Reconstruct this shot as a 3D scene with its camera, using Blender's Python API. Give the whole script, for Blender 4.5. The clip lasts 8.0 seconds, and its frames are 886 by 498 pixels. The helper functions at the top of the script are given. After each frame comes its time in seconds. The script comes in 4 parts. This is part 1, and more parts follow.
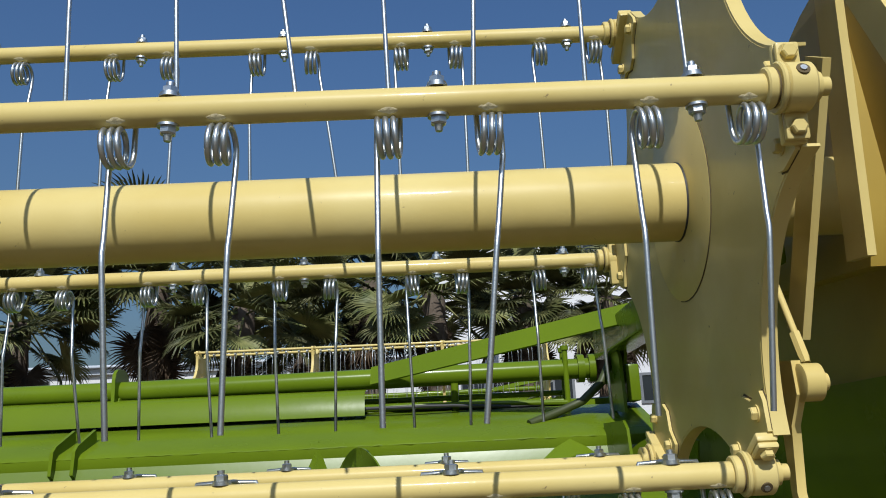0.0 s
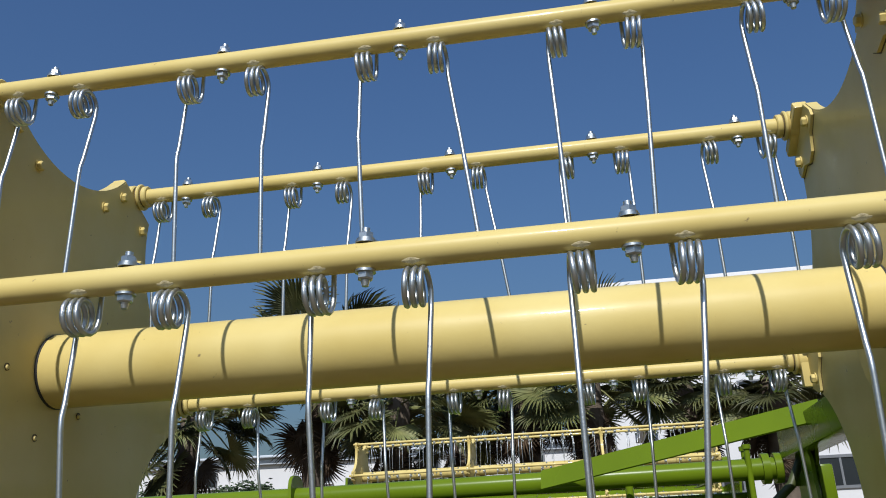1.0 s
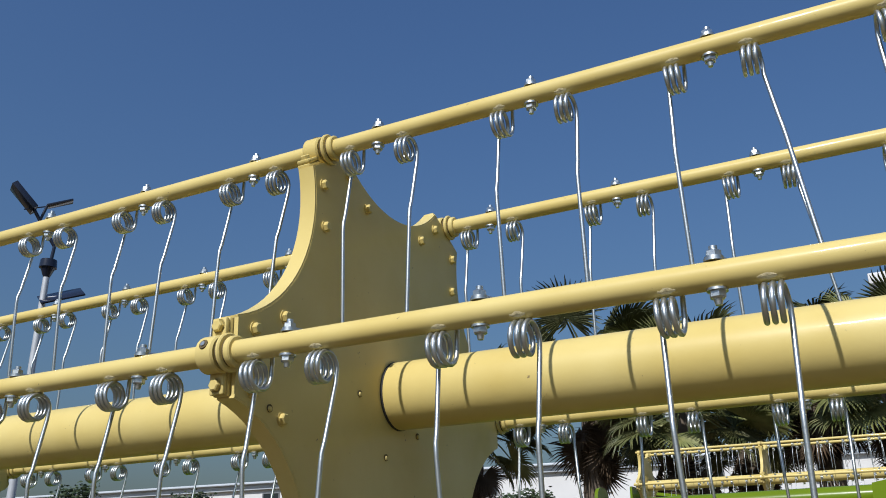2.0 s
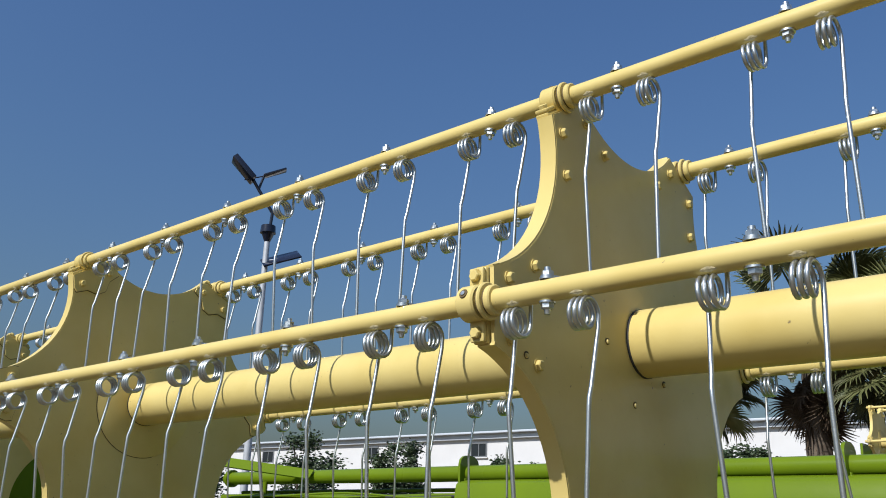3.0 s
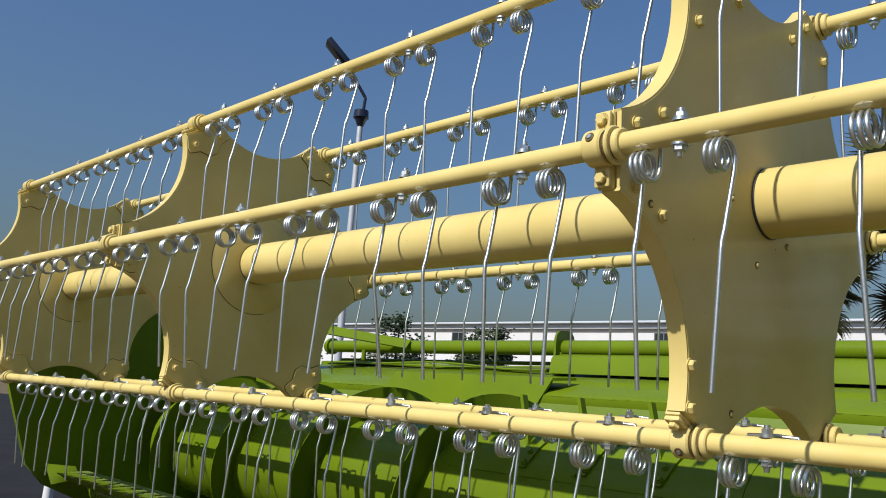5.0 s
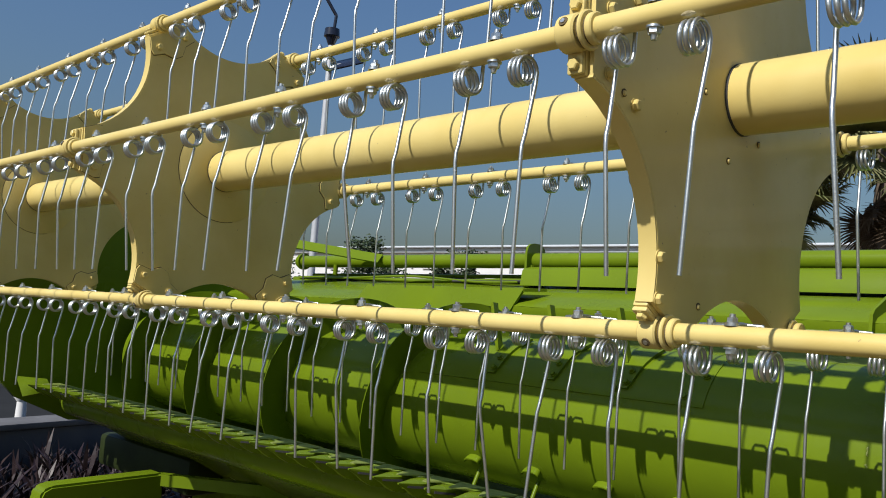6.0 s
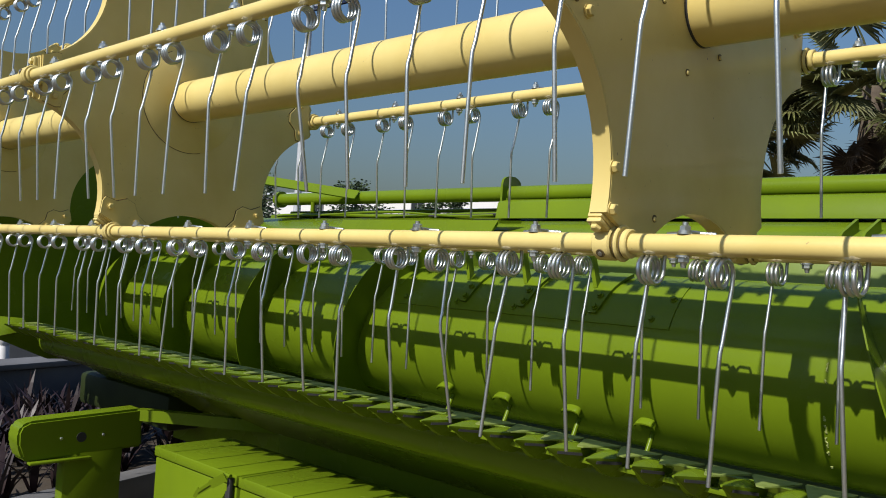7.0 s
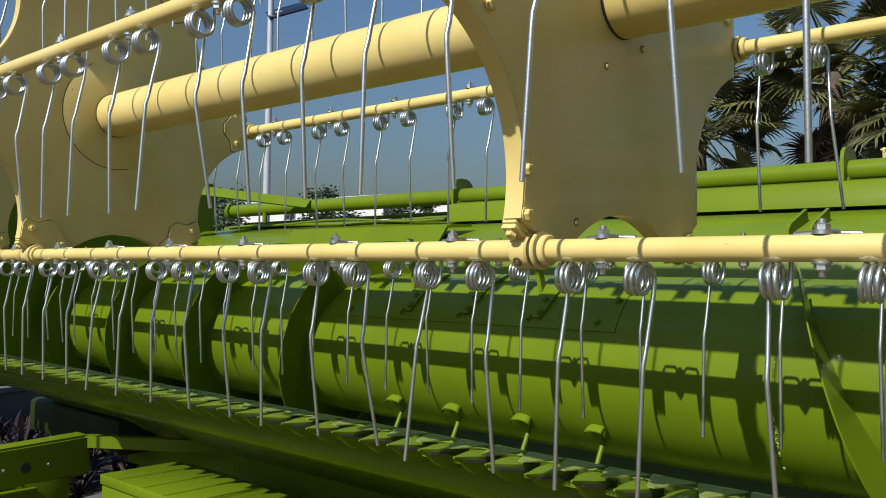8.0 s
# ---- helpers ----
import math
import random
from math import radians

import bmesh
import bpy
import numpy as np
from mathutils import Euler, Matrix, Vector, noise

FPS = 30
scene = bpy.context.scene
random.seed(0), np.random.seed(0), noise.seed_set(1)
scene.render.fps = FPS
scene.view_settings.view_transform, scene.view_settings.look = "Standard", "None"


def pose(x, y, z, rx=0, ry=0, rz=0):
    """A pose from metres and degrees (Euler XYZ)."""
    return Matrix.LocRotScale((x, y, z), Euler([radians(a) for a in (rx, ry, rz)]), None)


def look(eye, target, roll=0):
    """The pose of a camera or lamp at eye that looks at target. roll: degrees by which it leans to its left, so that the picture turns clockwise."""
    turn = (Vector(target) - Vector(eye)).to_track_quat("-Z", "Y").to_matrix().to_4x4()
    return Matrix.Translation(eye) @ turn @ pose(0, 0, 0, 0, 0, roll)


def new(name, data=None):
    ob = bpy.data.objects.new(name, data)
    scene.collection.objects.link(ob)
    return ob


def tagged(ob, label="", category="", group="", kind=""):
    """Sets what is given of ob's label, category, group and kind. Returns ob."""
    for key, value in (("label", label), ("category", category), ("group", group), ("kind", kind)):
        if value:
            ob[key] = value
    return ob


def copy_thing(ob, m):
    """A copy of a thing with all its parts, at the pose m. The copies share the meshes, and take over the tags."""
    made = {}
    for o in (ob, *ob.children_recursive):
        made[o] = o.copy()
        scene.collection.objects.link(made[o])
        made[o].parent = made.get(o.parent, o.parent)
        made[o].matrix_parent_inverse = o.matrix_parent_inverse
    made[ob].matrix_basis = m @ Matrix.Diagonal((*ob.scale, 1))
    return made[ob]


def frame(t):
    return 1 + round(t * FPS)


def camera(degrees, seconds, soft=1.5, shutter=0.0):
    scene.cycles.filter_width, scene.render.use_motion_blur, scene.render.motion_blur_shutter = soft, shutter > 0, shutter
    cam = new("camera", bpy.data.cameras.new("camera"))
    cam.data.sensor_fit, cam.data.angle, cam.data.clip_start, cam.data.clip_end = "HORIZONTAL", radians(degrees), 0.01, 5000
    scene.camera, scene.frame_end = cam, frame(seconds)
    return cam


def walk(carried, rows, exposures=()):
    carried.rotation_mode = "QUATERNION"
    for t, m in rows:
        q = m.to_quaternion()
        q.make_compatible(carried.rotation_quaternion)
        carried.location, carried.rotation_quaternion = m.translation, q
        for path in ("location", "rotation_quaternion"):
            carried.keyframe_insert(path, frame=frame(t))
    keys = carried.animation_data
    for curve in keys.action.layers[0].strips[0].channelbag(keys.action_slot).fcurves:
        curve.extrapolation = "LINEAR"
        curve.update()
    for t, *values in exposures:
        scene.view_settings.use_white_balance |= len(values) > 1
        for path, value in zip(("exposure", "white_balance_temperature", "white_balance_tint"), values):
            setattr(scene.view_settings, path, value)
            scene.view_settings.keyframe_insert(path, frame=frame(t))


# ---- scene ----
cam = camera(54.91, 8.0, soft=1.0)
PATH = [
    (0, (1.0369, -1.4065, 1.3324), (1.0721, 0.5334, 1.8178), -2.67),
    (0.5, (1.0189, -1.4021, 1.3684), (0.9676, 0.5033, 1.9742), -2.44),
    (1, (0.9844, -1.4179, 1.3965), (0.6948, 0.4393, 2.0797), -2.50),
    (1.5, (0.9418, -1.4390, 1.4105), (0.3573, 0.3319, 2.1332), -2.19),
    (2, (0.8948, -1.4750, 1.4133), (0.0430, 0.1873, 2.1283), -0.83),
    (2.2, (0.8746, -1.4844, 1.4083), (-0.0718, 0.1316, 2.1103), -0.07),
    (3.3, (0.8076, -1.5376, 1.3963), (-0.5085, -0.1483, 1.9775), 2.09),
    (3.5, (0.7997, -1.5459, 1.3839), (-0.5454, -0.1760, 1.9445), 2.57),
    (4, (0.7812, -1.5498, 1.3621), (-0.6114, -0.2030, 1.8588), 3.38),
    (4.5, (0.7713, -1.5373, 1.3511), (-0.6473, -0.1903, 1.7672), 3.62),
    (4.7, (0.7673, -1.5330, 1.3453), (-0.6677, -0.1959, 1.7363), 4.20),
    (5.8, (0.7496, -1.5156, 1.2910), (-0.6517, -0.1046, 1.5037), 4.27),
    (6, (0.7506, -1.5080, 1.2814), (-0.6451, -0.0871, 1.4639), 4.21),
    (6.5, (0.7594, -1.4865, 1.2574), (-0.6182, -0.0401, 1.3582), 3.96),
    (7, (0.7830, -1.4556, 1.2325), (-0.5910, -0.0033, 1.2893), 3.53),
    (7.5, (0.8089, -1.3844, 1.2205), (-0.5608, 0.0730, 1.2193), 2.21),
    (8, (0.7988, -1.3176, 1.2576), (-0.5332, 0.1730, 1.3206), 0.99),
]
walk(cam, [(t, look(eye, target, roll)) for t, eye, target, roll in PATH], [(0.0, -0.06, 6210, 9), (1.0, 0.0, 6280, 10), (2.0, 0.04, 6350, 10), (3.5, 0.29, 6420, 10), (4.7, 0.24, 6540, 11), (6.0, 0.25, 6740, 10), (8.0, 0.31, 6690, 10)])

# ---------------------------------------------------------------- light
SUN_EL, SUN_AZ = 43.0, -0.6   # the sun stands on the camera's side, square to the reel
world = bpy.data.worlds.new("world")
scene.world = world
world.use_nodes = True
wn = world.node_tree
sky = wn.nodes.new("ShaderNodeTexSky")
sky.sky_type = "NISHITA"
sky.sun_disc = False
sky.sun_elevation = radians(SUN_EL)
sky.sun_rotation = radians(180 - SUN_AZ)
sky.air_density, sky.dust_density, sky.ozone_density = 2.2, 3.0, 6.0
tint = wn.nodes.new("ShaderNodeMix")
tint.data_type, tint.blend_type = "RGBA", "MULTIPLY"
tint.inputs["Factor"].default_value = 1.0
tint.inputs["B"].default_value = (0.68, 0.87, 1.27, 1)   # a clear, deep blue sky
wn.links.new(sky.outputs[0], tint.inputs["A"])
wn.links.new(tint.outputs["Result"], wn.nodes["Background"].inputs[0])
wn.nodes["Background"].inputs[1].default_value = 0.065
sun = new("sun", bpy.data.lights.new("sun", "SUN"))
sun.data.energy, sun.data.angle, sun.data.color = 4.35, radians(0.53), (1.0, 0.967, 0.925)
ce, se = math.cos(radians(SUN_EL)), math.sin(radians(SUN_EL))
TO_SUN = Vector((ce * math.sin(radians(SUN_AZ)), -ce * math.cos(radians(SUN_AZ)), se))
sun.matrix_world = look(TO_SUN * 30, (0, 0, 0))


# ---------------------------------------------------------------- materials
def material(name, base, rough=0.5, metal=0.0, second=None, scale=8.0, fine=120.0, bump=0.05, coat=0.0, rough_var=0.1,
             spots=None, spot_scale=30.0, spot_at=0.72, spec=0.5, per_object=0.0, wavy=0.0):
    """A painted or raw surface: two scales of colour change, wear spots, fine relief."""
    m = bpy.data.materials.new(name)
    m.use_nodes = True
    t = m.node_tree
    b = t.nodes["Principled BSDF"]
    co = t.nodes.new("ShaderNodeTexCoord")
    big = t.nodes.new("ShaderNodeTexNoise")
    big.inputs["Scale"].default_value, big.inputs["Detail"].default_value = scale, 5
    small = t.nodes.new("ShaderNodeTexNoise")
    small.inputs["Scale"].default_value, small.inputs["Detail"].default_value = fine, 3
    t.links.new(co.outputs["Object"], big.inputs["Vector"])
    t.links.new(co.outputs["Object"], small.inputs["Vector"])
    mix = t.nodes.new("ShaderNodeMix")
    mix.data_type = "RGBA"
    second = second or tuple(c * 0.82 for c in base)
    mix.inputs["A"].default_value, mix.inputs["B"].default_value = (*base, 1), (*second, 1)
    ramp = t.nodes.new("ShaderNodeMapRange")
    ramp.inputs["From Min"].default_value, ramp.inputs["From Max"].default_value = 0.35, 0.75
    t.links.new(big.outputs["Fac"], ramp.inputs["Value"])
    t.links.new(ramp.outputs["Result"], mix.inputs["Factor"])
    colour = mix.outputs["Result"]
    if spots:
        sp = t.nodes.new("ShaderNodeTexNoise")
        sp.inputs["Scale"].default_value, sp.inputs["Detail"].default_value = spot_scale, 6
        t.links.new(co.outputs["Object"], sp.inputs["Vector"])
        cut = t.nodes.new("ShaderNodeMapRange")
        cut.inputs["From Min"].default_value, cut.inputs["From Max"].default_value = spot_at, spot_at + 0.05
        t.links.new(sp.outputs["Fac"], cut.inputs["Value"])
        mix2 = t.nodes.new("ShaderNodeMix")
        mix2.data_type = "RGBA"
        mix2.inputs["B"].default_value = (*spots, 1)
        t.links.new(cut.outputs["Result"], mix2.inputs["Factor"])
        t.links.new(colour, mix2.inputs["A"])
        colour = mix2.outputs["Result"]
    if per_object:
        info = t.nodes.new("ShaderNodeObjectInfo")
        hsv = t.nodes.new("ShaderNodeHueSaturation")
        rr = t.nodes.new("ShaderNodeMapRange")
        rr.inputs["To Min"].default_value, rr.inputs["To Max"].default_value = 1 - per_object, 1 + per_object
        t.links.new(info.outputs["Random"], rr.inputs["Value"])
        t.links.new(rr.outputs["Result"], hsv.inputs["Value"])
        t.links.new(colour, hsv.inputs["Color"])
        colour = hsv.outputs["Color"]
    t.links.new(colour, b.inputs["Base Color"])
    rmap = t.nodes.new("ShaderNodeMapRange")
    rmap.inputs["To Min"].default_value, rmap.inputs["To Max"].default_value = max(0.02, rough - rough_var), min(1, rough + rough_var)
    t.links.new(big.outputs["Fac"], rmap.inputs["Value"])
    t.links.new(rmap.outputs["Result"], b.inputs["Roughness"])
    b.inputs["Metallic"].default_value = metal
    b.inputs["Specular IOR Level"].default_value = spec
    b.inputs["Coat Weight"].default_value = coat
    b.inputs["Coat Roughness"].default_value = 0.07
    if bump:
        bp = t.nodes.new("ShaderNodeBump")
        bp.inputs["Strength"].default_value, bp.inputs["Distance"].default_value = bump, 0.002
        t.links.new(small.outputs["Fac"], bp.inputs["Height"])
        if wavy:
            b2 = t.nodes.new("ShaderNodeBump")
            b2.inputs["Strength"].default_value, b2.inputs["Distance"].default_value = wavy, 0.02
            t.links.new(big.outputs["Fac"], b2.inputs["Height"])
            t.links.new(b2.outputs["Normal"], bp.inputs["Normal"])
        t.links.new(bp.outputs["Normal"], b.inputs["Normal"])
        if coat:
            t.links.new(bp.outputs["Normal"], b.inputs["Coat Normal"])
    return m


CREAM = material("cream_paint", (0.65, 0.530, 0.206), 0.40, second=(0.575, 0.445, 0.142), scale=5, fine=60, bump=0.05, coat=0.12, spec=0.16, wavy=0.12,
                 spots=(0.24, 0.18, 0.09), spot_scale=80, spot_at=0.715)
GREEN = material("green_paint", (0.127, 0.190, 0.008), 0.26, second=(0.107, 0.162, 0.008), scale=4, fine=50, bump=0.05, coat=0.07, spec=0.15, wavy=0.08,
                 spots=(0.09, 0.14, 0.016), spot_scale=40, spot_at=0.74)
ZINC = material("zinc_steel", (0.58, 0.61, 0.60), 0.37, metal=0.95, second=(0.44, 0.465, 0.46), scale=45, fine=300, bump=0.12, rough_var=0.12)
WORN = material("worn_paint", (0.64, 0.56, 0.32), 0.6, second=(0.50, 0.42, 0.24), scale=120, fine=300, bump=0.5)
CHIPPED = material("chipped_paint", (0.42, 0.46, 0.16), 0.6, second=(0.25, 0.32, 0.06), scale=90, fine=300, bump=0.4)
TROUGH = material("polished_green_paint", (0.120, 0.185, 0.008), 0.33, second=(0.135, 0.185, 0.030), scale=3, fine=50, bump=0.05, spec=0.48, wavy=0.06)
BLADE = material("worn_blade_paint", (0.21, 0.26, 0.07), 0.45, second=(0.14, 0.19, 0.03), scale=40, fine=160, bump=0.2, spec=0.4)
DARK = material("dark_rubber", (0.03, 0.03, 0.03), 0.6, scale=20, bump=0.1)
LEAF = material("palm_leaf", (0.075, 0.092, 0.030), 0.55, second=(0.205, 0.198, 0.075), scale=3, bump=0.0, per_object=0.55, spec=0.3)
DEAD = material("dry_leaf", (0.10, 0.065, 0.035), 0.8, second=(0.05, 0.033, 0.02), scale=3, bump=0.0, per_object=0.25)
BARK = material("palm_bark", (0.14, 0.11, 0.08), 0.9, second=(0.08, 0.06, 0.045), scale=6, fine=40, bump=0.6)
BUSH = material("bush_leaf", (0.035, 0.06, 0.022), 0.55, second=(0.055, 0.08, 0.03), scale=4, bump=0.0)
PURPLE = material("purple_leaf", (0.016, 0.009, 0.011), 0.40, second=(0.050, 0.034, 0.033), scale=6, bump=0.0, spec=0.25)
WHITE = material("white_wall", (0.64, 0.64, 0.635), 0.7, second=(0.58, 0.58, 0.575), scale=0.6, fine=20, bump=0.05)
FASCIA = material("roof_fascia", (0.52, 0.57, 0.62), 0.5, second=(0.46, 0.50, 0.55), scale=1.0, fine=20, bump=0.02)
GLASS = material("dark_glass", (0.02, 0.025, 0.03), 0.08, scale=2, bump=0.0, rough_var=0.02)
FRAME = material("window_frame", (0.16, 0.17, 0.18), 0.5, scale=4, bump=0.0)
ASPHALT = material("asphalt", (0.150, 0.113, 0.066), 0.9, second=(0.115, 0.088, 0.054), scale=0.7, fine=90, bump=0.5, spec=0.15)
STONE = material("kerb_stone", (0.125, 0.125, 0.128), 0.85, second=(0.085, 0.085, 0.09), scale=5, fine=80, bump=0.3)
# asphalt with shade put into its colour
ROAD = material("shaded_road", (0.026, 0.027, 0.028), 0.9, second=(0.019, 0.020, 0.021), scale=1.5, fine=90, bump=0.4, spec=0.08)
SLATE = material("slate_wall", (0.06, 0.07, 0.085), 0.6, second=(0.045, 0.05, 0.065), scale=3, fine=60, bump=0.2)
SOIL = material("soil", (0.06, 0.045, 0.03), 0.95, second=(0.04, 0.03, 0.02), scale=6, fine=60, bump=0.6)
# the green paint again, with shade put into its colour
SHADED = material("shaded_green_paint", (0.020, 0.030, 0.006), 0.6, second=(0.014, 0.020, 0.005), scale=5, fine=60, bump=0.1, spec=0.2)
HOSE = material("olive_hose", (0.055, 0.070, 0.016), 0.55, second=(0.035, 0.045, 0.012), scale=12, fine=120, bump=0.15)
DARKSEAM = material("dirty_seam", (0.11, 0.078, 0.03), 0.8, scale=20, bump=0.1)
# cream paint of the end shields, with shade put into the colour
SHADED_CREAM = material("shaded_cream_paint", (0.44, 0.31, 0.055), 0.45, second=(0.36, 0.25, 0.042), scale=4, fine=60, bump=0.08)
POLE = material("galvanised_pole", (0.50, 0.52, 0.54), 0.45, metal=0.2, scale=4, bump=0.02)
PANEL = material("solar_panel", (0.015, 0.018, 0.03), 0.15, scale=4, bump=0.0)


# ---------------------------------------------------------------- mesh helpers
def mesh_of(name, bm, mat, smooth=True):
    bmesh.ops.recalc_face_normals(bm, faces=bm.faces)
    me = bpy.data.meshes.new(name)
    bm.to_mesh(me)
    bm.free()
    me.materials.append(mat)
    if smooth:
        me.shade_smooth()
        me.set_sharp_from_angle(angle=radians(38))
    return me


def part(name, bm, mat, parent, label=""):
    """One bmesh (or ready mesh) as one mesh object under a thing or under a part."""
    me = bm if isinstance(bm, bpy.types.Mesh) else mesh_of(name, bm, mat)
    ob = new(name, me)
    ob.parent = parent
    if label:
        tagged(ob, label)
    return ob


def thing(name, label, category, group="", kind="", at=(0, 0, 0)):
    ob = new(name)
    ob.empty_display_size = 0.1
    ob.matrix_basis = Matrix.Translation(at)
    return tagged(ob, label, category, group, kind)


def box(bm, lo, hi, bevel=0.0, m=None):
    lo, hi = Vector(lo), Vector(hi)
    r = bmesh.ops.create_cube(bm, size=1.0)
    vs = r["verts"]
    for v in vs:
        v.co = Vector((lo[i] + (v.co[i] + 0.5) * (hi[i] - lo[i]) for i in range(3)))
    if bevel:
        es = list({e for v in vs for e in v.link_edges})
        out = bmesh.ops.bevel(bm, geom=es, offset=bevel, segments=2, affect="EDGES", profile=0.5)
        vs = list({v for f in out["faces"] for v in f.verts} | {v for v in vs if v.is_valid})
    if m is not None:
        bmesh.ops.transform(bm, matrix=m, verts=vs)
    return vs


def ring_frame(d):
    d = d.normalized()
    up = Vector((0, 0, 1)) if abs(d.z) < 0.9 else Vector((0, 1, 0))
    a = d.cross(up).normalized()
    return a, a.cross(d).normalized()


def sweep(bm, pts, r, n=6, cap=True, radii=None):
    """A round wire or tube along points."""
    pts = [Vector(p) for p in pts]
    rings = []
    a = None
    for i, p in enumerate(pts):
        d = (pts[min(i + 1, len(pts) - 1)] - pts[max(i - 1, 0)]).normalized()
        if a is None:
            a, b = ring_frame(d)
        else:
            a = (a - d * a.dot(d)).normalized()
            b = a.cross(d).normalized()
        rr = radii[i] if radii else r
        rings.append([bm.verts.new(p + rr * (math.cos(k * math.tau / n) * a + math.sin(k * math.tau / n) * b)) for k in range(n)])
    for u, v in zip(rings, rings[1:]):
        for k in range(n):
            bm.faces.new((u[k], u[(k + 1) % n], v[(k + 1) % n], v[k]))
    if cap:
        bm.faces.new(rings[0])
        bm.faces.new(rings[-1])
    return rings


def rod(bm, a, b, r, n=16, r2=None):
    return sweep(bm, [a, b], r, n, radii=[r, r if r2 is None else r2])


def lathe_x(bm, profile, n=24, cy=0.0, cz=0.0):
    """Turns (x, radius) pairs round a line along x."""
    rings = []
    for x, r in profile:
        rings.append([bm.verts.new((x, cy + r * math.cos(k * math.tau / n), cz + r * math.sin(k * math.tau / n))) for k in range(n)])
    for u, v in zip(rings, rings[1:]):
        for k in range(n):
            bm.faces.new((u[k], u[(k + 1) % n], v[(k + 1) % n], v[k]))
    bm.faces.new(rings[0])
    bm.faces.new(rings[-1])


def prism_x(bm, outline, x0, x1):
    """An outline of (y, z) pairs pulled out along x, with closed ends."""
    a = [bm.verts.new((x0, y, z)) for y, z in outline]
    b = [bm.verts.new((x1, y, z)) for y, z in outline]
    n = len(outline)
    for k in range(n):
        bm.faces.new((a[k], a[(k + 1) % n], b[(k + 1) % n], b[k]))
    bm.faces.new(a)
    bm.faces.new(b)


def strip_x(bm, line, x0, x1, thick):
    """A bent sheet whose (y, z) section is an open line, with thickness."""
    n = len(line)
    back = []
    for i in range(n):
        p, q = Vector(line[max(i - 1, 0)]), Vector(line[min(i + 1, n - 1)])
        d = (q - p).normalized()
        back.append((line[i][0] - d.y * thick, line[i][1] + d.x * thick))
    prism_x(bm, list(line) + back[::-1], x0, x1)


def hexagon(bm, centre, axis, r, h, chamfer=True):
    """A hexagonal head or nut."""
    c, d = Vector(centre), Vector(axis).normalized()
    a, b = ring_frame(d)
    prof = [(0, r), (h * 0.8, r), (h, r * 0.8)] if chamfer else [(0, r), (h, r)]
    rings = [[bm.verts.new(c + d * z + rr * (math.cos(k * math.tau / 6) * a + math.sin(k * math.tau / 6) * b)) for k in range(6)] for z, rr in prof]
    for u, v in zip(rings, rings[1:]):
        for k in range(6):
            bm.faces.new((u[k], u[(k + 1) % 6], v[(k + 1) % 6], v[k]))
    bm.faces.new(rings[0])
    bm.faces.new(rings[-1])


# ---------------------------------------------------------------- the reel
HUB_Y, HUB_Z, REEL_R, PHASE = 0.007, 1.752, 0.5112, 2.25
PLATES = (1.478, 0.024, -1.802, -3.42)
PITCH = 0.3
BAR_R, TUBE_R, COIL_R, WIRE_R = 0.0172, 0.068, 0.0212, 0.0034
BOLTS = [0.15 + PITCH * k for k in range(-11, 5)]
BOLTS[11] -= 0.008   # set closer to the plate
BOLTS[14] += 0.005
ARMS = [radians(PHASE + 60 * k) for k in range(6)]


def arm_point(ang, r, side=0.0):
    """(y, z) about the hub: r out along an arm, side across it."""
    return (r * math.cos(ang) - side * math.sin(ang), r * math.sin(ang) + side * math.cos(ang))


def plate_outline(tip=0.490, half=0.061, inner=0.377, steps=18):
    """The six-armed plate: flat arm tips, hollow arcs between them. Also gives the arcs alone."""
    out, arcs = [], []
    for k in range(6):
        a0, a1 = ARMS[k], ARMS[(k + 1) % 6]
        p = Vector(arm_point(a0, tip, half))
        q = Vector(arm_point(a1, tip, -half))
        mid = a0 + radians(30)
        m = Vector((inner * math.cos(mid), inner * math.sin(mid)))
        chord = (q - p).length / 2
        sag = ((p + q) / 2 - m).length
        rad = (chord ** 2 + sag ** 2) / (2 * sag)
        c = m + (m.normalized()) * rad
        s0, s1 = math.atan2(p.y - c.y, p.x - c.x), math.atan2(q.y - c.y, q.x - c.x)
        d = (s1 - s0 + math.pi) % math.tau - math.pi
        arc = [(c.x + rad * math.cos(s0 + d * i / steps), c.y + rad * math.sin(s0 + d * i / steps)) for i in range(steps + 1)]
        out += arc
        arcs.append(arc)
    return out, arcs


OUTLINE, ARCS = plate_outline()


def plate_body():
    """The plate's sheet."""
    bm = bmesh.new()
    t = 0.004
    prism_x(bm, OUTLINE, -t, t)
    return mesh_of("plate_sheet", bm, CREAM)


def edge_flange(arc, flange, width):
    """The turned edge along one arc of a plate."""
    bm = bmesh.new()
    n = len(arc)
    inn = [Vector(p) for p in arc]
    outer = []
    for i in range(n):
        d = (inn[min(i + 1, n - 1)] - inn[max(i - 1, 0)]).normalized()
        outer.append(inn[i] + Vector((d.y, -d.x)) * 0.004)
    quad = [[bm.verts.new((x, p.x, p.y)) for p in row] for row, x in ((inn, -0.0035 * flange), (outer, -0.0035 * flange), (outer, width * flange), (inn, width * flange))]
    for r in range(4):
        u, v = quad[r], quad[(r + 1) % 4]
        for i in range(n - 1):
            bm.faces.new((u[i], u[i + 1], v[i + 1], v[i]))
    for i in (0, n - 1):
        bm.faces.new([quad[r][i] for r in range(4)])
    return mesh_of("flange", bm, CREAM)


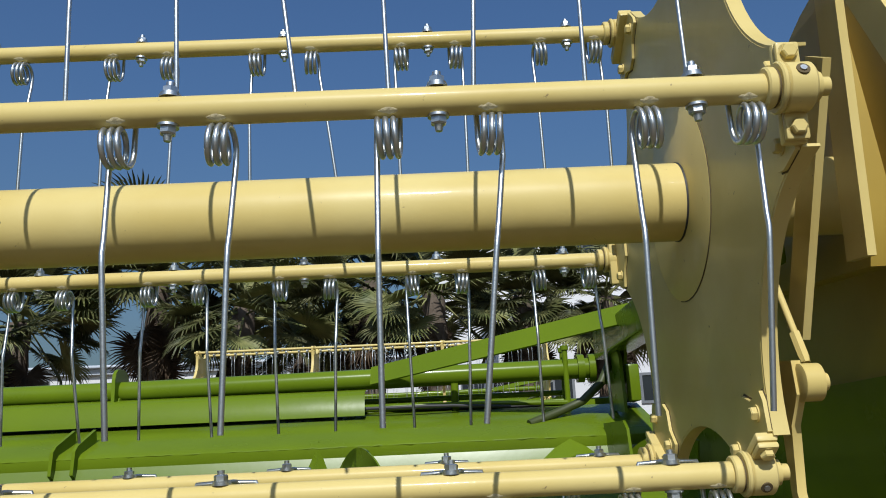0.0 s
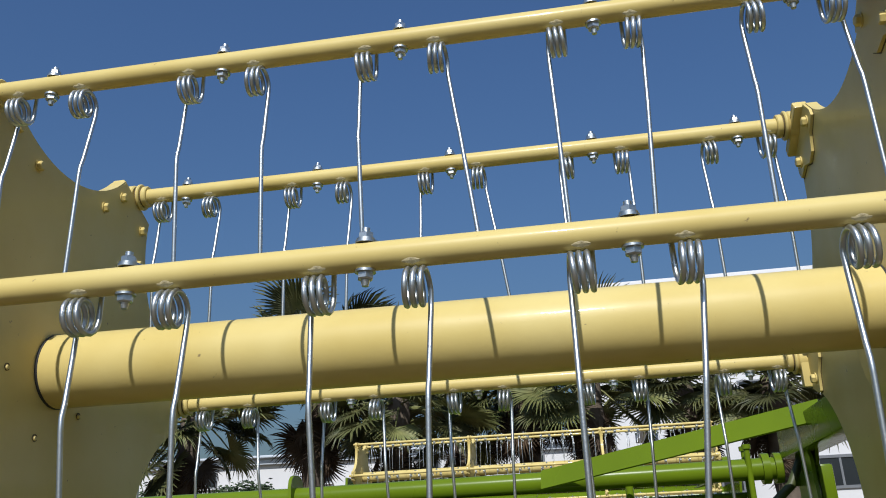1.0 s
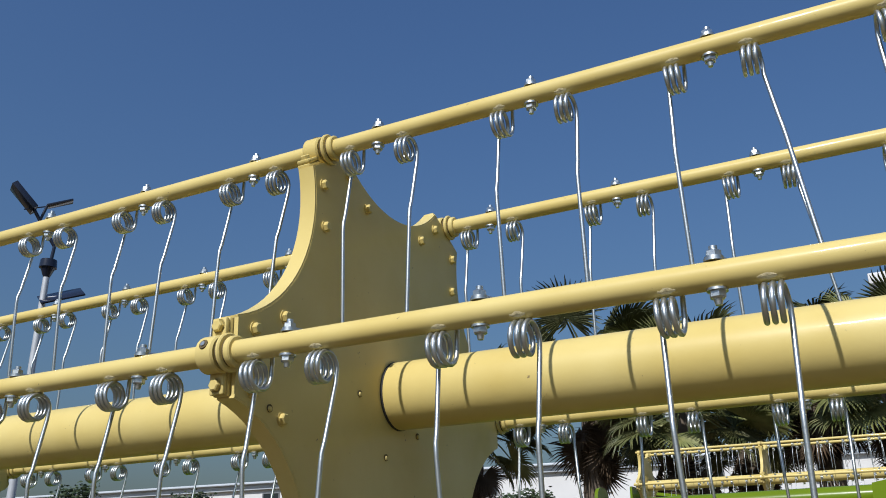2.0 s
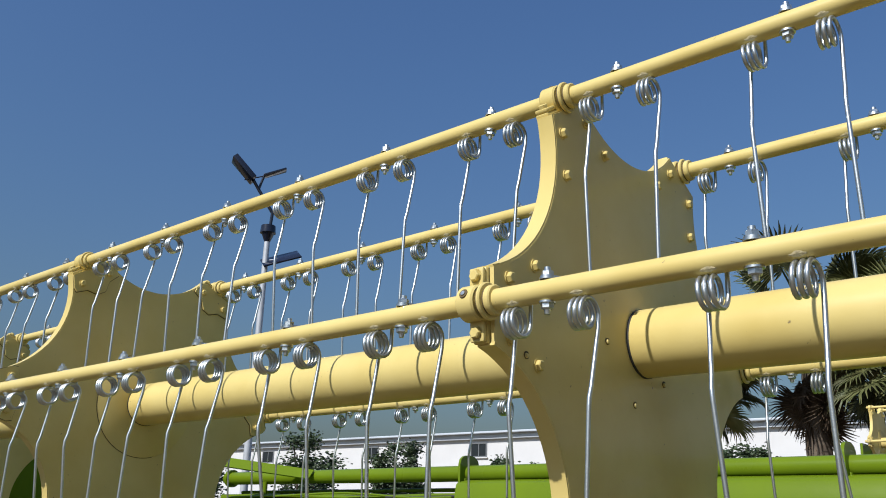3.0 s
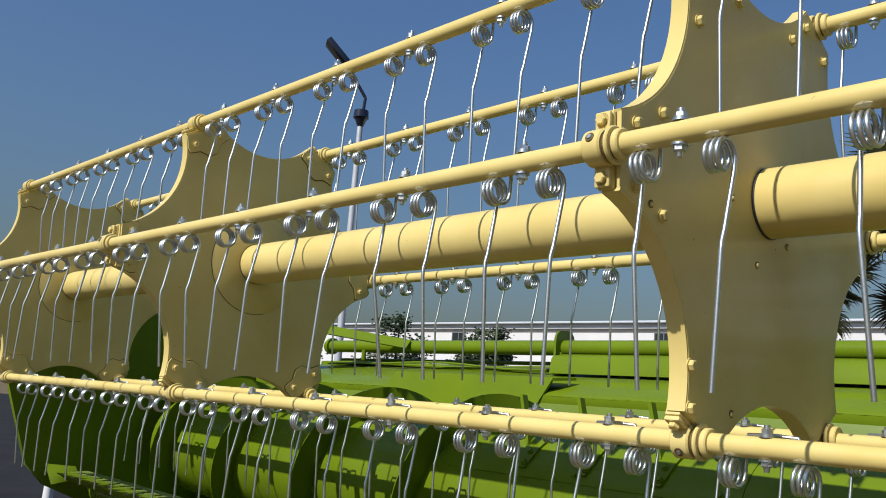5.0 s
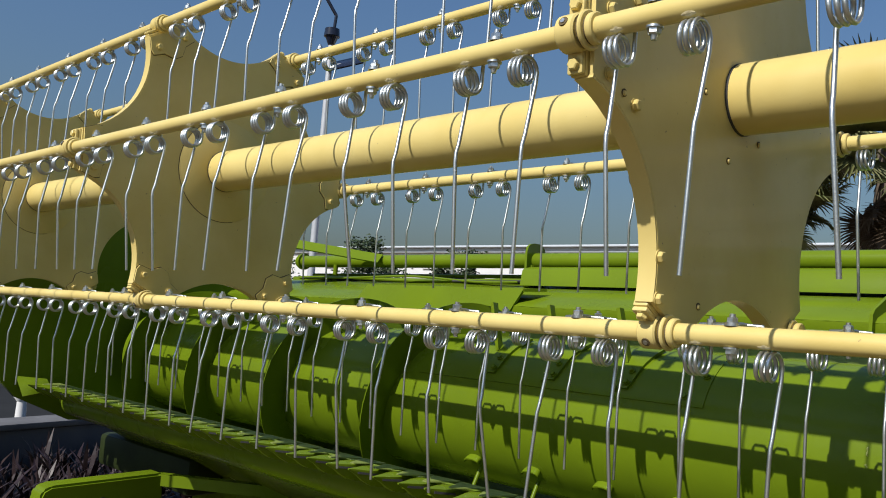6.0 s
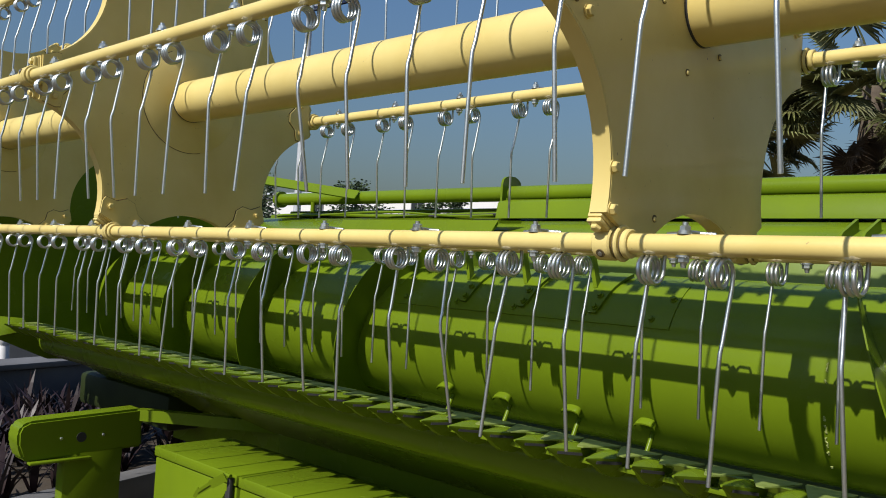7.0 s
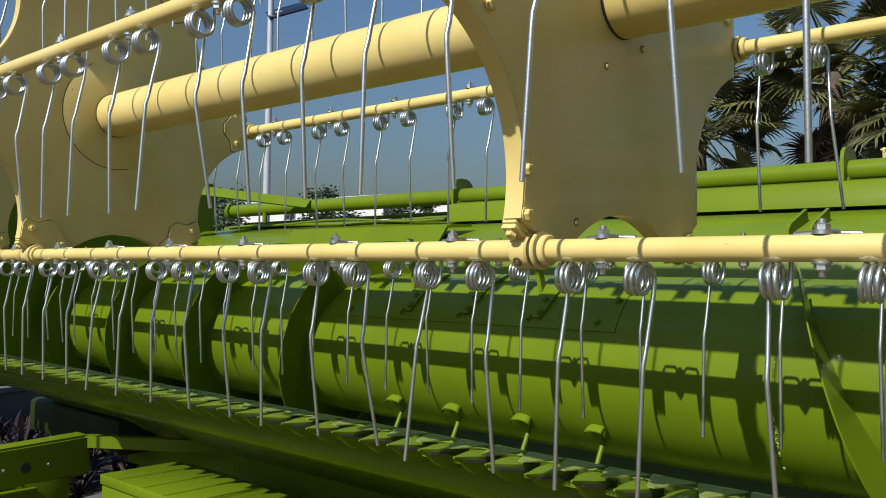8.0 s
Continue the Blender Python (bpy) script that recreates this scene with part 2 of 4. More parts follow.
def doubler(ang, grow=0.0, top=0.010, face=1):
    """Stiffening tongue on an arm's end."""
    bm = bmesh.new()
    pts = [arm_point(ang, r - grow, s + math.copysign(grow, s)) for r, s in ((0.486, 0.066), (0.486, -0.066), (0.448, -0.080), (0.432, -0.078), (0.425, -0.040), (0.400, -0.014), (0.400, 0.014), (0.425, 0.040), (0.432, 0.078), (0.448, 0.080))]
    prism_x(bm, pts, 0.0038 * face, top * face)
    return bm


def bearing(ang, side):
    """Split bearing round a bar, over the plate's turned edge: housing and two ears."""
    bm = bmesh.new()
    cy, cz = arm_point(ang, REEL_R)
    o = -0.012 if side > 0 else -0.020
    lathe_x(bm, [(o - 0.017, 0.026), (o - 0.014, 0.029), (o + 0.014, 0.029), (o + 0.017, 0.026)], 22, cy, cz)
    turn = Matrix.Rotation(ang, 4, "X")
    box(bm, (o - 0.014, 0.484, -0.062), (o + 0.014, 0.497, 0.062), 0.003, turn)
    box(bm, (o - 0.014, 0.497, -0.060), (o + 0.014, 0.506, -0.026), 0.003, turn)
    box(bm, (o - 0.014, 0.497, 0.026), (o + 0.014, 0.506, 0.060), 0.003, turn)
    return bm


def collar(ang, side):
    """Two set rings on the bar on the face side of the plate."""
    bm = bmesh.new()
    cy, cz = arm_point(ang, REEL_R)
    for x0, x1, r in ((0.005, 0.012, 0.0305), (0.014, 0.026, 0.0245)):
        x0, x1 = (x0, x1) if side < 0 else (-x1 - 0.024, -x0 - 0.024)
        lathe_x(bm, [(x0, 0.017), (x0, r - 0.002), (x0 + 0.002, r), (x1 - 0.002, r), (x1, r - 0.002), (x1, 0.017)], 22, cy, cz)
    return bm


def hex_bolt_mesh():
    bm = bmesh.new()
    lathe_x(bm, [(0.0, 0.012), (0.002, 0.012)], 14)
    hexagon(bm, (0.002, 0, 0), (1, 0, 0), 0.0095, 0.008)
    return mesh_of("hex_head", bm, CREAM)


def tine_mesh(bends):
    """One double spring tine for one fixing bolt: two coils, two legs and the loops over the bar. Origin on the bar's axis at the bolt.
    bends: how far the tips of the two legs stand off their design place, along and across the bar, in millimetres."""
    bm = bmesh.new()
    for s, dx, dy in ((-1, bends[0], bends[1]), (1, bends[2], bends[3])):
        dx, dy = dx / 1000, dy / 1000
        zc = -(BAR_R + COIL_R + WIRE_R)
        pts = [Vector((s * 0.008, 0.002, BAR_R + 0.003)), Vector((s * 0.011, 0.013, 0.0205)), Vector((s * 0.016, 0.020, 0.0195)),
               Vector((s * 0.040, 0.0205, 0.0185)), Vector((s * 0.0445, 0.0225, 0.006)), Vector((s * 0.0445, 0.0215, -0.012))]
        turns, steps = 2.5, 16
        n = int(turns * steps)
        for i in range(n + 1):
            a = math.pi * 2 * i / steps
            x = s * (0.045 + 0.0225 * i / n)
            pts.append(Vector((x, COIL_R * math.cos(a), zc - COIL_R * math.sin(a))))
        # the last half turn ends on the front; carry on to the back and down
        for j in range(1, 9):
            a = math.pi * 2 * (n + j) / steps
            pts.append(Vector((s * (0.0675 + 0.0045 * j / 8), COIL_R * math.cos(a), zc - COIL_R * math.sin(a))))
        y, z = pts[-1].y, pts[-1].z
        x = s * 0.072
        pts += [Vector((x, y - 0.002, z - 0.02)), Vector((x + 0.3 * dx, 0.004 + 0.1 * dy, -0.145)), Vector((x + 0.37 * dx, -0.001 + 0.1 * dy, -0.162)),
                Vector((x + 0.43 * dx, -0.0015 + 0.12 * dy, -0.178)), Vector((x + dx, 0.006 + dy, -0.362))]
        sweep(bm, pts, WIRE_R, 10)
    return mesh_of("spring_wire", bm, ZINC)


def fixing_mesh():
    """Bolt through the bar: head, washers, nut."""
    bm = bmesh.new()
    rod(bm, (0, 0, -0.02), (0, 0, 0.023), 0.005, 10)
    for z0, z1, r in ((0.0165, 0.0195, 0.0125), (0.0195, 0.0225, 0.0112)):
        rod(bm, (0, 0, z0), (0, 0, z1), r, 14)
    hexagon(bm, (0, 0, 0.0225), (0, 0, 1), 0.0095, 0.008)
    rod(bm, (0, 0, 0.0305), (0, 0, 0.036), 0.005, 10)
    rod(bm, (0, 0, -0.0165), (0, 0, -0.0195), 0.0125, 14)
    hexagon(bm, (0, 0, -0.0195), (0, 0, -1), 0.0098, 0.009)
    rod(bm, (0, 0, -0.0285), (0, 0, -0.036), 0.0055, 10, 0.004)
    return mesh_of("fixing", bm, ZINC)


def pad_mesh(seed):
    """Rubbed paint and filler where a coil bears on the bar."""
    rnd = random.Random(seed)
    bm = bmesh.new()
    rows = []
    for i in range(9):
        h = 0.0008
        a0, a1 = -146 + rnd.uniform(-3, 3) + abs(i - 4) * 3.0, -112 + rnd.uniform(-3, 3) - abs(i - 4) * 3.0
        row = []
        for k in range(5):
            a = radians(a0 + (a1 - a0) * k / 4)
            r = BAR_R + (h * rnd.uniform(0.8, 1.2) if 0 < k < 4 and 0 < i < 8 else -0.0001)
            row.append(bm.verts.new(((i - 4) * 0.0026 + rnd.uniform(-0.001, 0.001), r * math.cos(a), r * math.sin(a))))
        rows.append(row)
    for u, v in zip(rows, rows[1:]):
        for k in range(4):
            bm.faces.new((u[k], u[k + 1], v[k + 1], v[k]))
    return mesh_of("pad", bm, WORN)


PADS = [pad_mesh(k) for k in range(3)]
# the bend of each tine that is not straight, bar by bar: bolt, then (along, across) of its two legs
BENDS = {
    0: {11: (6, 7, 30, 20), 12: (3, 2, 18, 10), 13: (11, 4, -6, -1), 14: (8, 0, -11, 1), 15: (0, 0, 10, -5)},
    1: {11: (6, 2, -4, -3), 12: (-3, -2, -9, -5), 13: (2, 3, 42, 2), 14: (5, 0, -2, 0), 15: (6, -2, -1, 1)},
    2: {8: (2, 6, 2, 5), 9: (2, -2, -4, -12), 10: (-5, -9, -12, -16), 11: (0, 0, -8, -9), 12: (2, 7, 0, 3), 13: (4, 6, 38, -12), 14: (7, 0, -16, 3)},
    3: {6: (3, 15, 4, 15), 7: (-1, -6, -3, -12), 8: (0, -2, -5, -20), 9: (11, 27, 5, 11), 10: (2, 4, -5, -9), 11: (6, 8, -12, -15), 12: (13, 10, 0, 4),
        13: (12, 9, -8, -4), 14: (-1, 0, -36, 4), 15: (-6, 3, -22, 18)},
    4: {6: (-5, -20, -3, -11), 7: (-1, -3, 3, 11), 8: (5, 16, 0, -2), 9: (7, 16, 15, 33), 10: (-12, -26, 8, 13), 11: (-6, -8, -10, -11), 12: (14, 12, 4, -6)},
}
rnd = random.Random(12)
TINES = [tine_mesh([rnd.uniform(-10, 10) for k in range(4)]) for k in range(7)]
FIXING, HEXBOLT = fixing_mesh(), hex_bolt_mesh()


def arc_ring(bm, r0, r1, a0, a1, half, n=44):
    """A flat ring, or part of one, round the x axis, reaching half to both sides."""
    rows = []
    for i in range(n + 1):
        a = a0 + (a1 - a0) * i / n
        rows.append([bm.verts.new((x, r * math.cos(a), r * math.sin(a))) for x, r in ((-half, r0), (half, r0), (half, r1), (-half, r1))])
    for u, v in zip(rows, rows[1:]):
        for k in range(4):
            bm.faces.new((u[k], u[(k + 1) % 4], v[(k + 1) % 4], v[k]))
    bm.faces.new(rows[0])
    bm.faces.new(rows[-1])


def make_reel():
    reel = thing("reel", "cream-painted pick-up reel with six tine bars and zinc spring tines", "harvester reel", at=(0, HUB_Y, HUB_Z))
    bm = bmesh.new()
    n = 40
    lathe_x(bm, [(PLATES[-1] - 0.02, TUBE_R)] + [(PLATES[-1] + 0.06, TUBE_R), (PLATES[0] - 0.06, TUBE_R), (PLATES[0] + 0.1, TUBE_R)], n)
    part("central_tube", bm, CREAM, reel)
    joints, holes, screws = {}, {}, {}
    for d in (1, -1):
        joints[d], holes[d], screws[d] = [], [], []
        for a in ARMS:
            bm = bmesh.new()
            cy, cz = arm_point(a, REEL_R)
            for x0, x1, r in ((0.0018, 0.0052, 0.0265), (0.0118, 0.0142, 0.0228)):
                x0, x1 = (x0, x1) if d < 0 else (-x1 - 0.024, -x0 - 0.024)
                lathe_x(bm, [(x0, 0.017), (x0, r), (x1, r), (x1, 0.017)], 22, cy, cz)
            joints[d].append(mesh_of("ring_joint", bm, DARKSEAM))
            o = -0.012 if d > 0 else -0.020
            tilt = a - radians(24)
            ray = Vector((0, math.cos(tilt), math.sin(tilt)))
            seat = Vector((o, cy, cz)) + ray * 0.0275
            bm = bmesh.new()
            rod(bm, seat, seat + ray * 0.0024, 0.0078, 14)
            holes[d].append(mesh_of("recess", bm, DARKSEAM))
            bm = bmesh.new()
            rod(bm, seat, seat + ray * 0.0042, 0.0040, 8)
            screws[d].append(mesh_of("screw", bm, ZINC))
    sheet = plate_body()
    flanges = {d: [edge_flange(arc, d, 0.018 if d > 0 else 0.03) for arc in ARCS] for d in (1, -1)}
    bears = {d: [mesh_of("bearing_shell", bearing(a, d), CREAM) for a in ARMS] for d in (1, -1)}
    rings = {d: [mesh_of("set_ring", collar(a, d), CREAM) for a in ARMS] for d in (1, -1)}
    tongues = {d: [mesh_of("tongue", doubler(a, face=-d), CREAM) for a in ARMS] for d in (1, -1)}
    gaps = {d: [mesh_of("tongue_gap", doubler(a, 0.0022, 0.0046, -d), DARKSEAM) for a in ARMS] for d in (1, -1)}
    bm = bmesh.new()
    lathe_x(bm, [(-0.0060, 0.171), (-0.0054, 0.172), (0.0054, 0.172), (0.0060, 0.171), (0.0060, 0.067)], 48)
    hubdisc = mesh_of("hub_disc", bm, CREAM)
    bm = bmesh.new()
    arc_ring(bm, 0.1716, 0.1738, radians(118), radians(285), 0.0052)
    seam = mesh_of("seam", bm, DARKSEAM)
    bm = bmesh.new()
    arc_ring(bm, TUBE_R - 0.001, TUBE_R + 0.0012, 0, math.tau, 0.0090)
    tube_gap = mesh_of("tube_gap", bm, DARK)
    for i, x in enumerate(PLATES):
        side = 1 if i == 0 else -1
        plate = part("spider_plate", sheet, CREAM, reel)
        plate.location.x = x
        for f in flanges[side]:
            part("edge_flange", f, CREAM, plate)
        if i != 1:
            part("hub_disc", hubdisc, CREAM, plate)
            part("disc_seam", seam, DARKSEAM, plate, "dark brown seam round the hub disc")
        part("tube_joint", tube_gap, DARK, plate, "dark joint between tube and plate")
        for k, a in enumerate(ARMS):
            part("bearing", bears[side][k], CREAM, plate)
            part("set_ring", rings[side][k], CREAM, plate)
            part("ring_joint", joints[side][k], DARKSEAM, plate, "dark joint between the set rings")
            part("screw_recess", holes[side][k], DARKSEAM, plate, "dark recess with a set screw")
            part("set_screw", screws[side][k], ZINC, plate, "zinc set screw")
            if i != 1:
                part("tongue", tongues[side][k], CREAM, plate)
                part("tongue_gap", gaps[side][k], DARKSEAM, plate, "dirty joint round the tongue")
            for s in (-0.046, 0.046):
                y, z = arm_point(a, 0.504, s)
                b = part("bolt", HEXBOLT, CREAM, plate)
                b.matrix_basis = Matrix.Translation((-0.012 if side > 0 else -0.020, y, z)) @ Matrix.Rotation(a, 4, "X") @ Matrix.Rotation(radians(-90), 4, "Z") @ Matrix.Rotation(radians(180), 4, "Z")
            for r, s in ((0.45, 0.050), (0.45, -0.050)) if i != 1 else ((0.45, 0.050), (0.375, 0.085), (0.45, -0.050), (0.375, -0.085)):
                y, z = arm_point(a, r, s)
                if i == 1 and (z < -0.1 and y > -0.27 or y > 0.3 and z < 0):
                    continue
                b = part("bolt", HEXBOLT, CREAM, plate)
                out = 0.004 if i == 1 else 0.010
                b.matrix_basis = Matrix.Translation((out, y, z)) if side < 0 else Matrix.Translation((-out, y, z)) @ Matrix.Rotation(math.pi, 4, "Z")
        if i == 1:
            for y, z in ((-0.274, -0.33), (-0.273, -0.399)):
                b = part("bolt", HEXBOLT, CREAM, plate)
                b.matrix_basis = Matrix.Translation((0.004, y, z))
            for y, z in ((-0.404, -0.087), (-0.142, -0.019), (0.08, -0.07), (-0.045, -0.126), (-0.135, -0.402)):
                bm = bmesh.new()
                rod(bm, (0.002, y, z), (0.0058, y, z), 0.0066, 12)
                w = part("weld_plug", bm, DARKSEAM, plate, "rusty rim of a filled hole")
                bm = bmesh.new()
                rod(bm, (0.003, y - 0.001, z - 0.001), (0.0085, y - 0.001, z - 0.001), 0.0058, 12, 0.0035)
                part("filling", bm, CREAM, w)
    bm = bmesh.new()
    lathe_x(bm, [(PLATES[-1] - 0.06, BAR_R), (PLATES[0] + 0.014, BAR_R), (PLATES[0] + 0.015, 0.011), (PLATES[0] + 0.026, 0.011)], 24)
    barmesh = mesh_of("bar_tube", bm, CREAM)
    for k, a in enumerate(ARMS):
        bar = part("tine_bar", barmesh, CREAM, reel)
        y, z = arm_point(a, REEL_R)
        bar.location = (0, y, z - (0.006 if k == 5 else 0))   # one bar hangs a little low
        for j, x in enumerate(BOLTS):
            bent = BENDS.get(k, {}).get(j)
            t = part("spring_tine", tine_mesh(bent) if bent else random.choice(TINES), ZINC, bar, "bright zinc double spring tine")
            t.matrix_basis = pose(x, 0, 0) if bent else pose(x + random.uniform(-0.003, 0.003), 0, 0, random.uniform(-2, 2), 0, random.uniform(-1.5, 1.5))
            for s in (-0.056, 0.056):
                w = part("saddle_pad", random.choice(PADS), WORN, bar, "rubbed off-white paint at the coils")
                w.location.x = x + s
            f = part("fixing_bolt", FIXING, ZINC, bar, "zinc bolt with nut and washers")
            f.matrix_basis = pose(x, 0, 0, random.uniform(-2, 2), random.uniform(-2, 2), random.uniform(0, 60))
    return reel


reel = make_reel()

# ---------------------------------------------------------------- ground
bm = bmesh.new()
bmesh.ops.create_grid(bm, x_segments=8, y_segments=8, size=600)
ground = new("ground", mesh_of("ground", bm, ASPHALT))
tagged(ground, "worn asphalt yard covered with pale brown dust", "ground", kind="structure")

# ---------------------------------------------------------------- the cutting table
AUG_Y, AUG_Z, AUG_R, FLIGHT_R = 0.86, 1.01, 0.255, 0.370
KNIFE_Y, KNIFE_Z = 0.195, 0.852


def guard_mesh():
    """One pointed knife guard with its hood."""
    bm = bmesh.new()
    rows = [(-0.085, 0.003, 0.001, 0.004), (-0.056, 0.011, 0.005, 0.016), (-0.030, 0.023, 0.009, 0.032), (0.000, 0.033, 0.011, 0.044), (0.030, 0.036, 0.011, 0.048), (0.055, 0.032, 0.009, 0.046), (0.070, 0.024, 0.002, 0.038)]
    rings = []
    for y, w, h, belly in rows:
        rings.append([bm.verts.new(p) for p in ((-w, y, 0.0), (-w * 0.22, y, h), (w * 0.22, y, h), (w, y, 0.0), (w * 0.92, y, -0.4 * belly), (w * 0.30, y, -belly), (-w * 0.30, y, -belly), (-w * 0.92, y, -0.4 * belly))])
    for u, v in zip(rings, rings[1:]):
        for k in range(8):
            bm.faces.new((u[k], u[(k + 1) % 8], v[(k + 1) % 8], v[k]))
    bm.faces.new(rings[0])
    bm.faces.new(rings[-1])
    return mesh_of("guard", bm, GREEN)


def quad_sheet(bm, a, b, c, d, thick, nu=10, nv=6, bulge=0.0):
    """A sheet between four corners (a-b bottom, d-c top), slightly bowed, with thickness."""
    a, b, c, d = (Vector(p) for p in (a, b, c, d))
    nrm = (b - a).cross(d - a).normalized()
    grid = []
    for lay in (0, 1):
        rows = []
        for j in range(nv + 1):
            v = j / nv
            row = []
            for i in range(nu + 1):
                u = i / nu
                p = (a * (1 - u) + b * u) * (1 - v) + (d * (1 - u) + c * u) * v
                row.append(bm.verts.new(p + nrm * (bulge * math.sin(math.pi * u) * math.sin(math.pi * v) - lay * thick)))
            rows.append(row)
        grid.append(rows)
    for lay in (0, 1):
        for j in range(nv):
            for i in range(nu):
                r = grid[lay]
                bm.faces.new((r[j][i], r[j][i + 1], r[j + 1][i + 1], r[j + 1][i]))
    rim = [(j, 0) for j in range(nv + 1)] + [(nv, i) for i in range(1, nu + 1)] + [(j, nu) for j in range(nv - 1, -1, -1)] + [(0, i) for i in range(nu - 1, 0, -1)]
    for k in range(len(rim)):
        (j0, i0), (j1, i1) = rim[k], rim[(k + 1) % len(rim)]
        bm.faces.new((grid[0][j0][i0], grid[0][j1][i1], grid[1][j1][i1], grid[1][j0][i0]))


def flat_bar(bm, a, b, width, thick, wide_axis=(0, 0, 1)):
    """A flat bar from a to b."""
    a, b = Vector(a), Vector(b)
    d = (b - a).normalized()
    w = Vector(wide_axis)
    w = (w - d * w.dot(d)).normalized()
    n = d.cross(w)
    vs = [bm.verts.new(p + w * sw * width / 2 + n * sn * thick / 2) for p in (a, b) for sw, sn in ((-1, -1), (1, -1), (1, 1), (-1, 1))]
    for f in ((0, 1, 2, 3), (4, 5, 6, 7), (0, 1, 5, 4), (1, 2, 6, 5), (2, 3, 7, 6), (3, 0, 4, 7)):
        bm.faces.new([vs[i] for i in f])


KX0, KX1 = -3.64, 1.72          # ends of the knife
TX0, TX1 = -3.762, 1.74           # ends of the trough
RIBS = ((-0.128, -0.118), (-0.062, -0.052))


def gusset(bm, x, half, z0, z1, out):
    """A folded triangular stiffener on the back wall."""
    wall = lambda z: 1.195 + (z - 1.16) * 0.092 / 0.235
    a, b = bm.verts.new((x - half, wall(z0), z0)), bm.verts.new((x + half, wall(z0), z0))
    c, d = bm.verts.new((x, wall(z0) - out, z0)), bm.verts.new((x, wall(z1), z1))
    for f in ((a, c, d), (c, b, d), (a, b, c), (a, d, b)):
        bm.faces.new(f)


def make_header():
    h = thing("cutting_header", "bright green combine header with knife bar, trough and back wall", "harvester header", at=(0, 0, 0))
    bm = bmesh.new()
    floor_line = [(0.292, 0.842), (0.312, 0.812), (0.375, 0.70), (0.45, 0.665), (0.55, 0.645), (0.68, 0.625)]
    for i in range(8):
        a = radians(-98 + i * 13)
        floor_line.append((AUG_Y + 0.385 * math.cos(a), AUG_Z + 0.385 * math.sin(a)))
    strip_x(bm, floor_line + [(1.195, 1.16), (1.287, 1.395)], TX0, TX1, 0.006)
    part("trough", bm, TROUGH, h, "green sheet polished by the crop")
    bm = bmesh.new()
    strip_x(bm, [(1.277, 1.352), (1.272, 1.360), (1.273, 1.390), (1.287, 1.402), (1.60, 1.500), (1.64, 1.503), (1.66, 1.475)], TX0, TX1, 0.005)
    part("back_sheet", bm, GREEN, h)
    for x0, x1 in RIBS:
        bm = bmesh.new()
        prism_x(bm, [(1.262, 1.33), (1.235, 1.345), (1.245, 1.415), (1.265, 1.432), (1.40, 1.485), (1.41, 1.45)], x0, x1)
        part("sheet_rib", bm, GREEN, h)
    rnd = random.Random(9)
    bm = bmesh.new()
    sweep(bm, [(-3.6 + 0.02 * i, 1.271 + rnd.uniform(-0.001, 0.001), 1.391 + rnd.uniform(-0.0015, 0.0015)) for i in range(264)], 0.003, 6, radii=[rnd.uniform(0.002, 0.0048) for i in range(264)])
    part("weld_bead", bm, GREEN, h)
    for k, (x0, x1, dz) in enumerate(((-3.45, -1.75, 0.020), (-2.2, -0.75, 0.014), (-0.9, 0.5, 0.012), (0.1, 1.3, 0.016))):
        bm = bmesh.new()
        sweep(bm, [(x0 + (x1 - x0) * i / 12, 1.565 + 0.02 * math.sin(i * 0.9 + k), 1.512 + dz * math.sin(math.pi * i / 12) ** 2 + 0.004 * math.sin(1.1 * i + k)) for i in range(13)], 0.006, 7)
        part("cable", bm, DARK if k % 2 else GREEN, h, "black cable" if k % 2 else "")
    for x, half, z0, z1 in ((0.675, 0.036, 1.325, 1.417), (1.447, 0.105, 1.325, 1.412)):
        bm = bmesh.new()
        gusset(bm, x, half, z0, z1, 0.05)
        part("wall_gusset", bm, GREEN, h)
    bm = bmesh.new()
    prism_x(bm, [(0.372 + 0.072 * math.cos(radians(a)), KNIFE_Z - 0.082 + 0.072 * math.sin(radians(a))) for a in range(132, 271, 12)] + [(0.378, KNIFE_Z - 0.150), (0.380, KNIFE_Z - 0.06)], KX0, KX1)
    part("cutter_beam", bm, GREEN, h)
    bm = bmesh.new()
    box(bm, (KX0 + 0.02, KNIFE_Y + 0.004, KNIFE_Z - 0.030), (KX1, KNIFE_Y + 0.075, KNIFE_Z - 0.018), 0.001)
    part("knife_back", bm, GREEN, h)
    bm = bmesh.new()
    sweep(bm, [(-3.58, 1.645, 1.622), (0.0, 1.645, 1.624), (1.60, 1.645, 1.636)], 0.036, 28)
    tube = part("top_tube", bm, GREEN, h)
    for x in (-3.54, 1.56, 1.60):
        bm = bmesh.new()
        lathe_x(bm, [(x - 0.012, 0.036), (x - 0.012, 0.05), (x + 0.012, 0.05), (x + 0.012, 0.036)], 24, 1.645, 1.622 if x < 0 else 1.636)
        part("tube_flange", bm, GREEN, tube)
    for x in (-1.735, -0.07):
        bm = bmesh.new()
        prism_x(bm, [(1.575, 1.47), (1.575, 1.66), (1.582, 1.683), (1.60, 1.697), (1.625, 1.703), (1.665, 1.703), (1.69, 1.695), (1.708, 1.68), (1.713, 1.66), (1.71, 1.47)], x - 0.006, x + 0.006)
        box(bm, (x + 0.008, 1.60, 1.510), (x + 0.08, 1.69, 1.520), 0.002)
        box(bm, (x + 0.008, 1.602, 1.520), (x + 0.014, 1.688, 1.60), 0.002)
        part("tube_bracket", bm, GREEN, h)
    bm = bmesh.new()
    sweep(bm, [(-3.5, 1.70, 1.545), (-1.9, 1.71, 1.553), (-0.1, 1.70, 1.555), (1.5, 1.71, 1.558)], 0.010, 10)
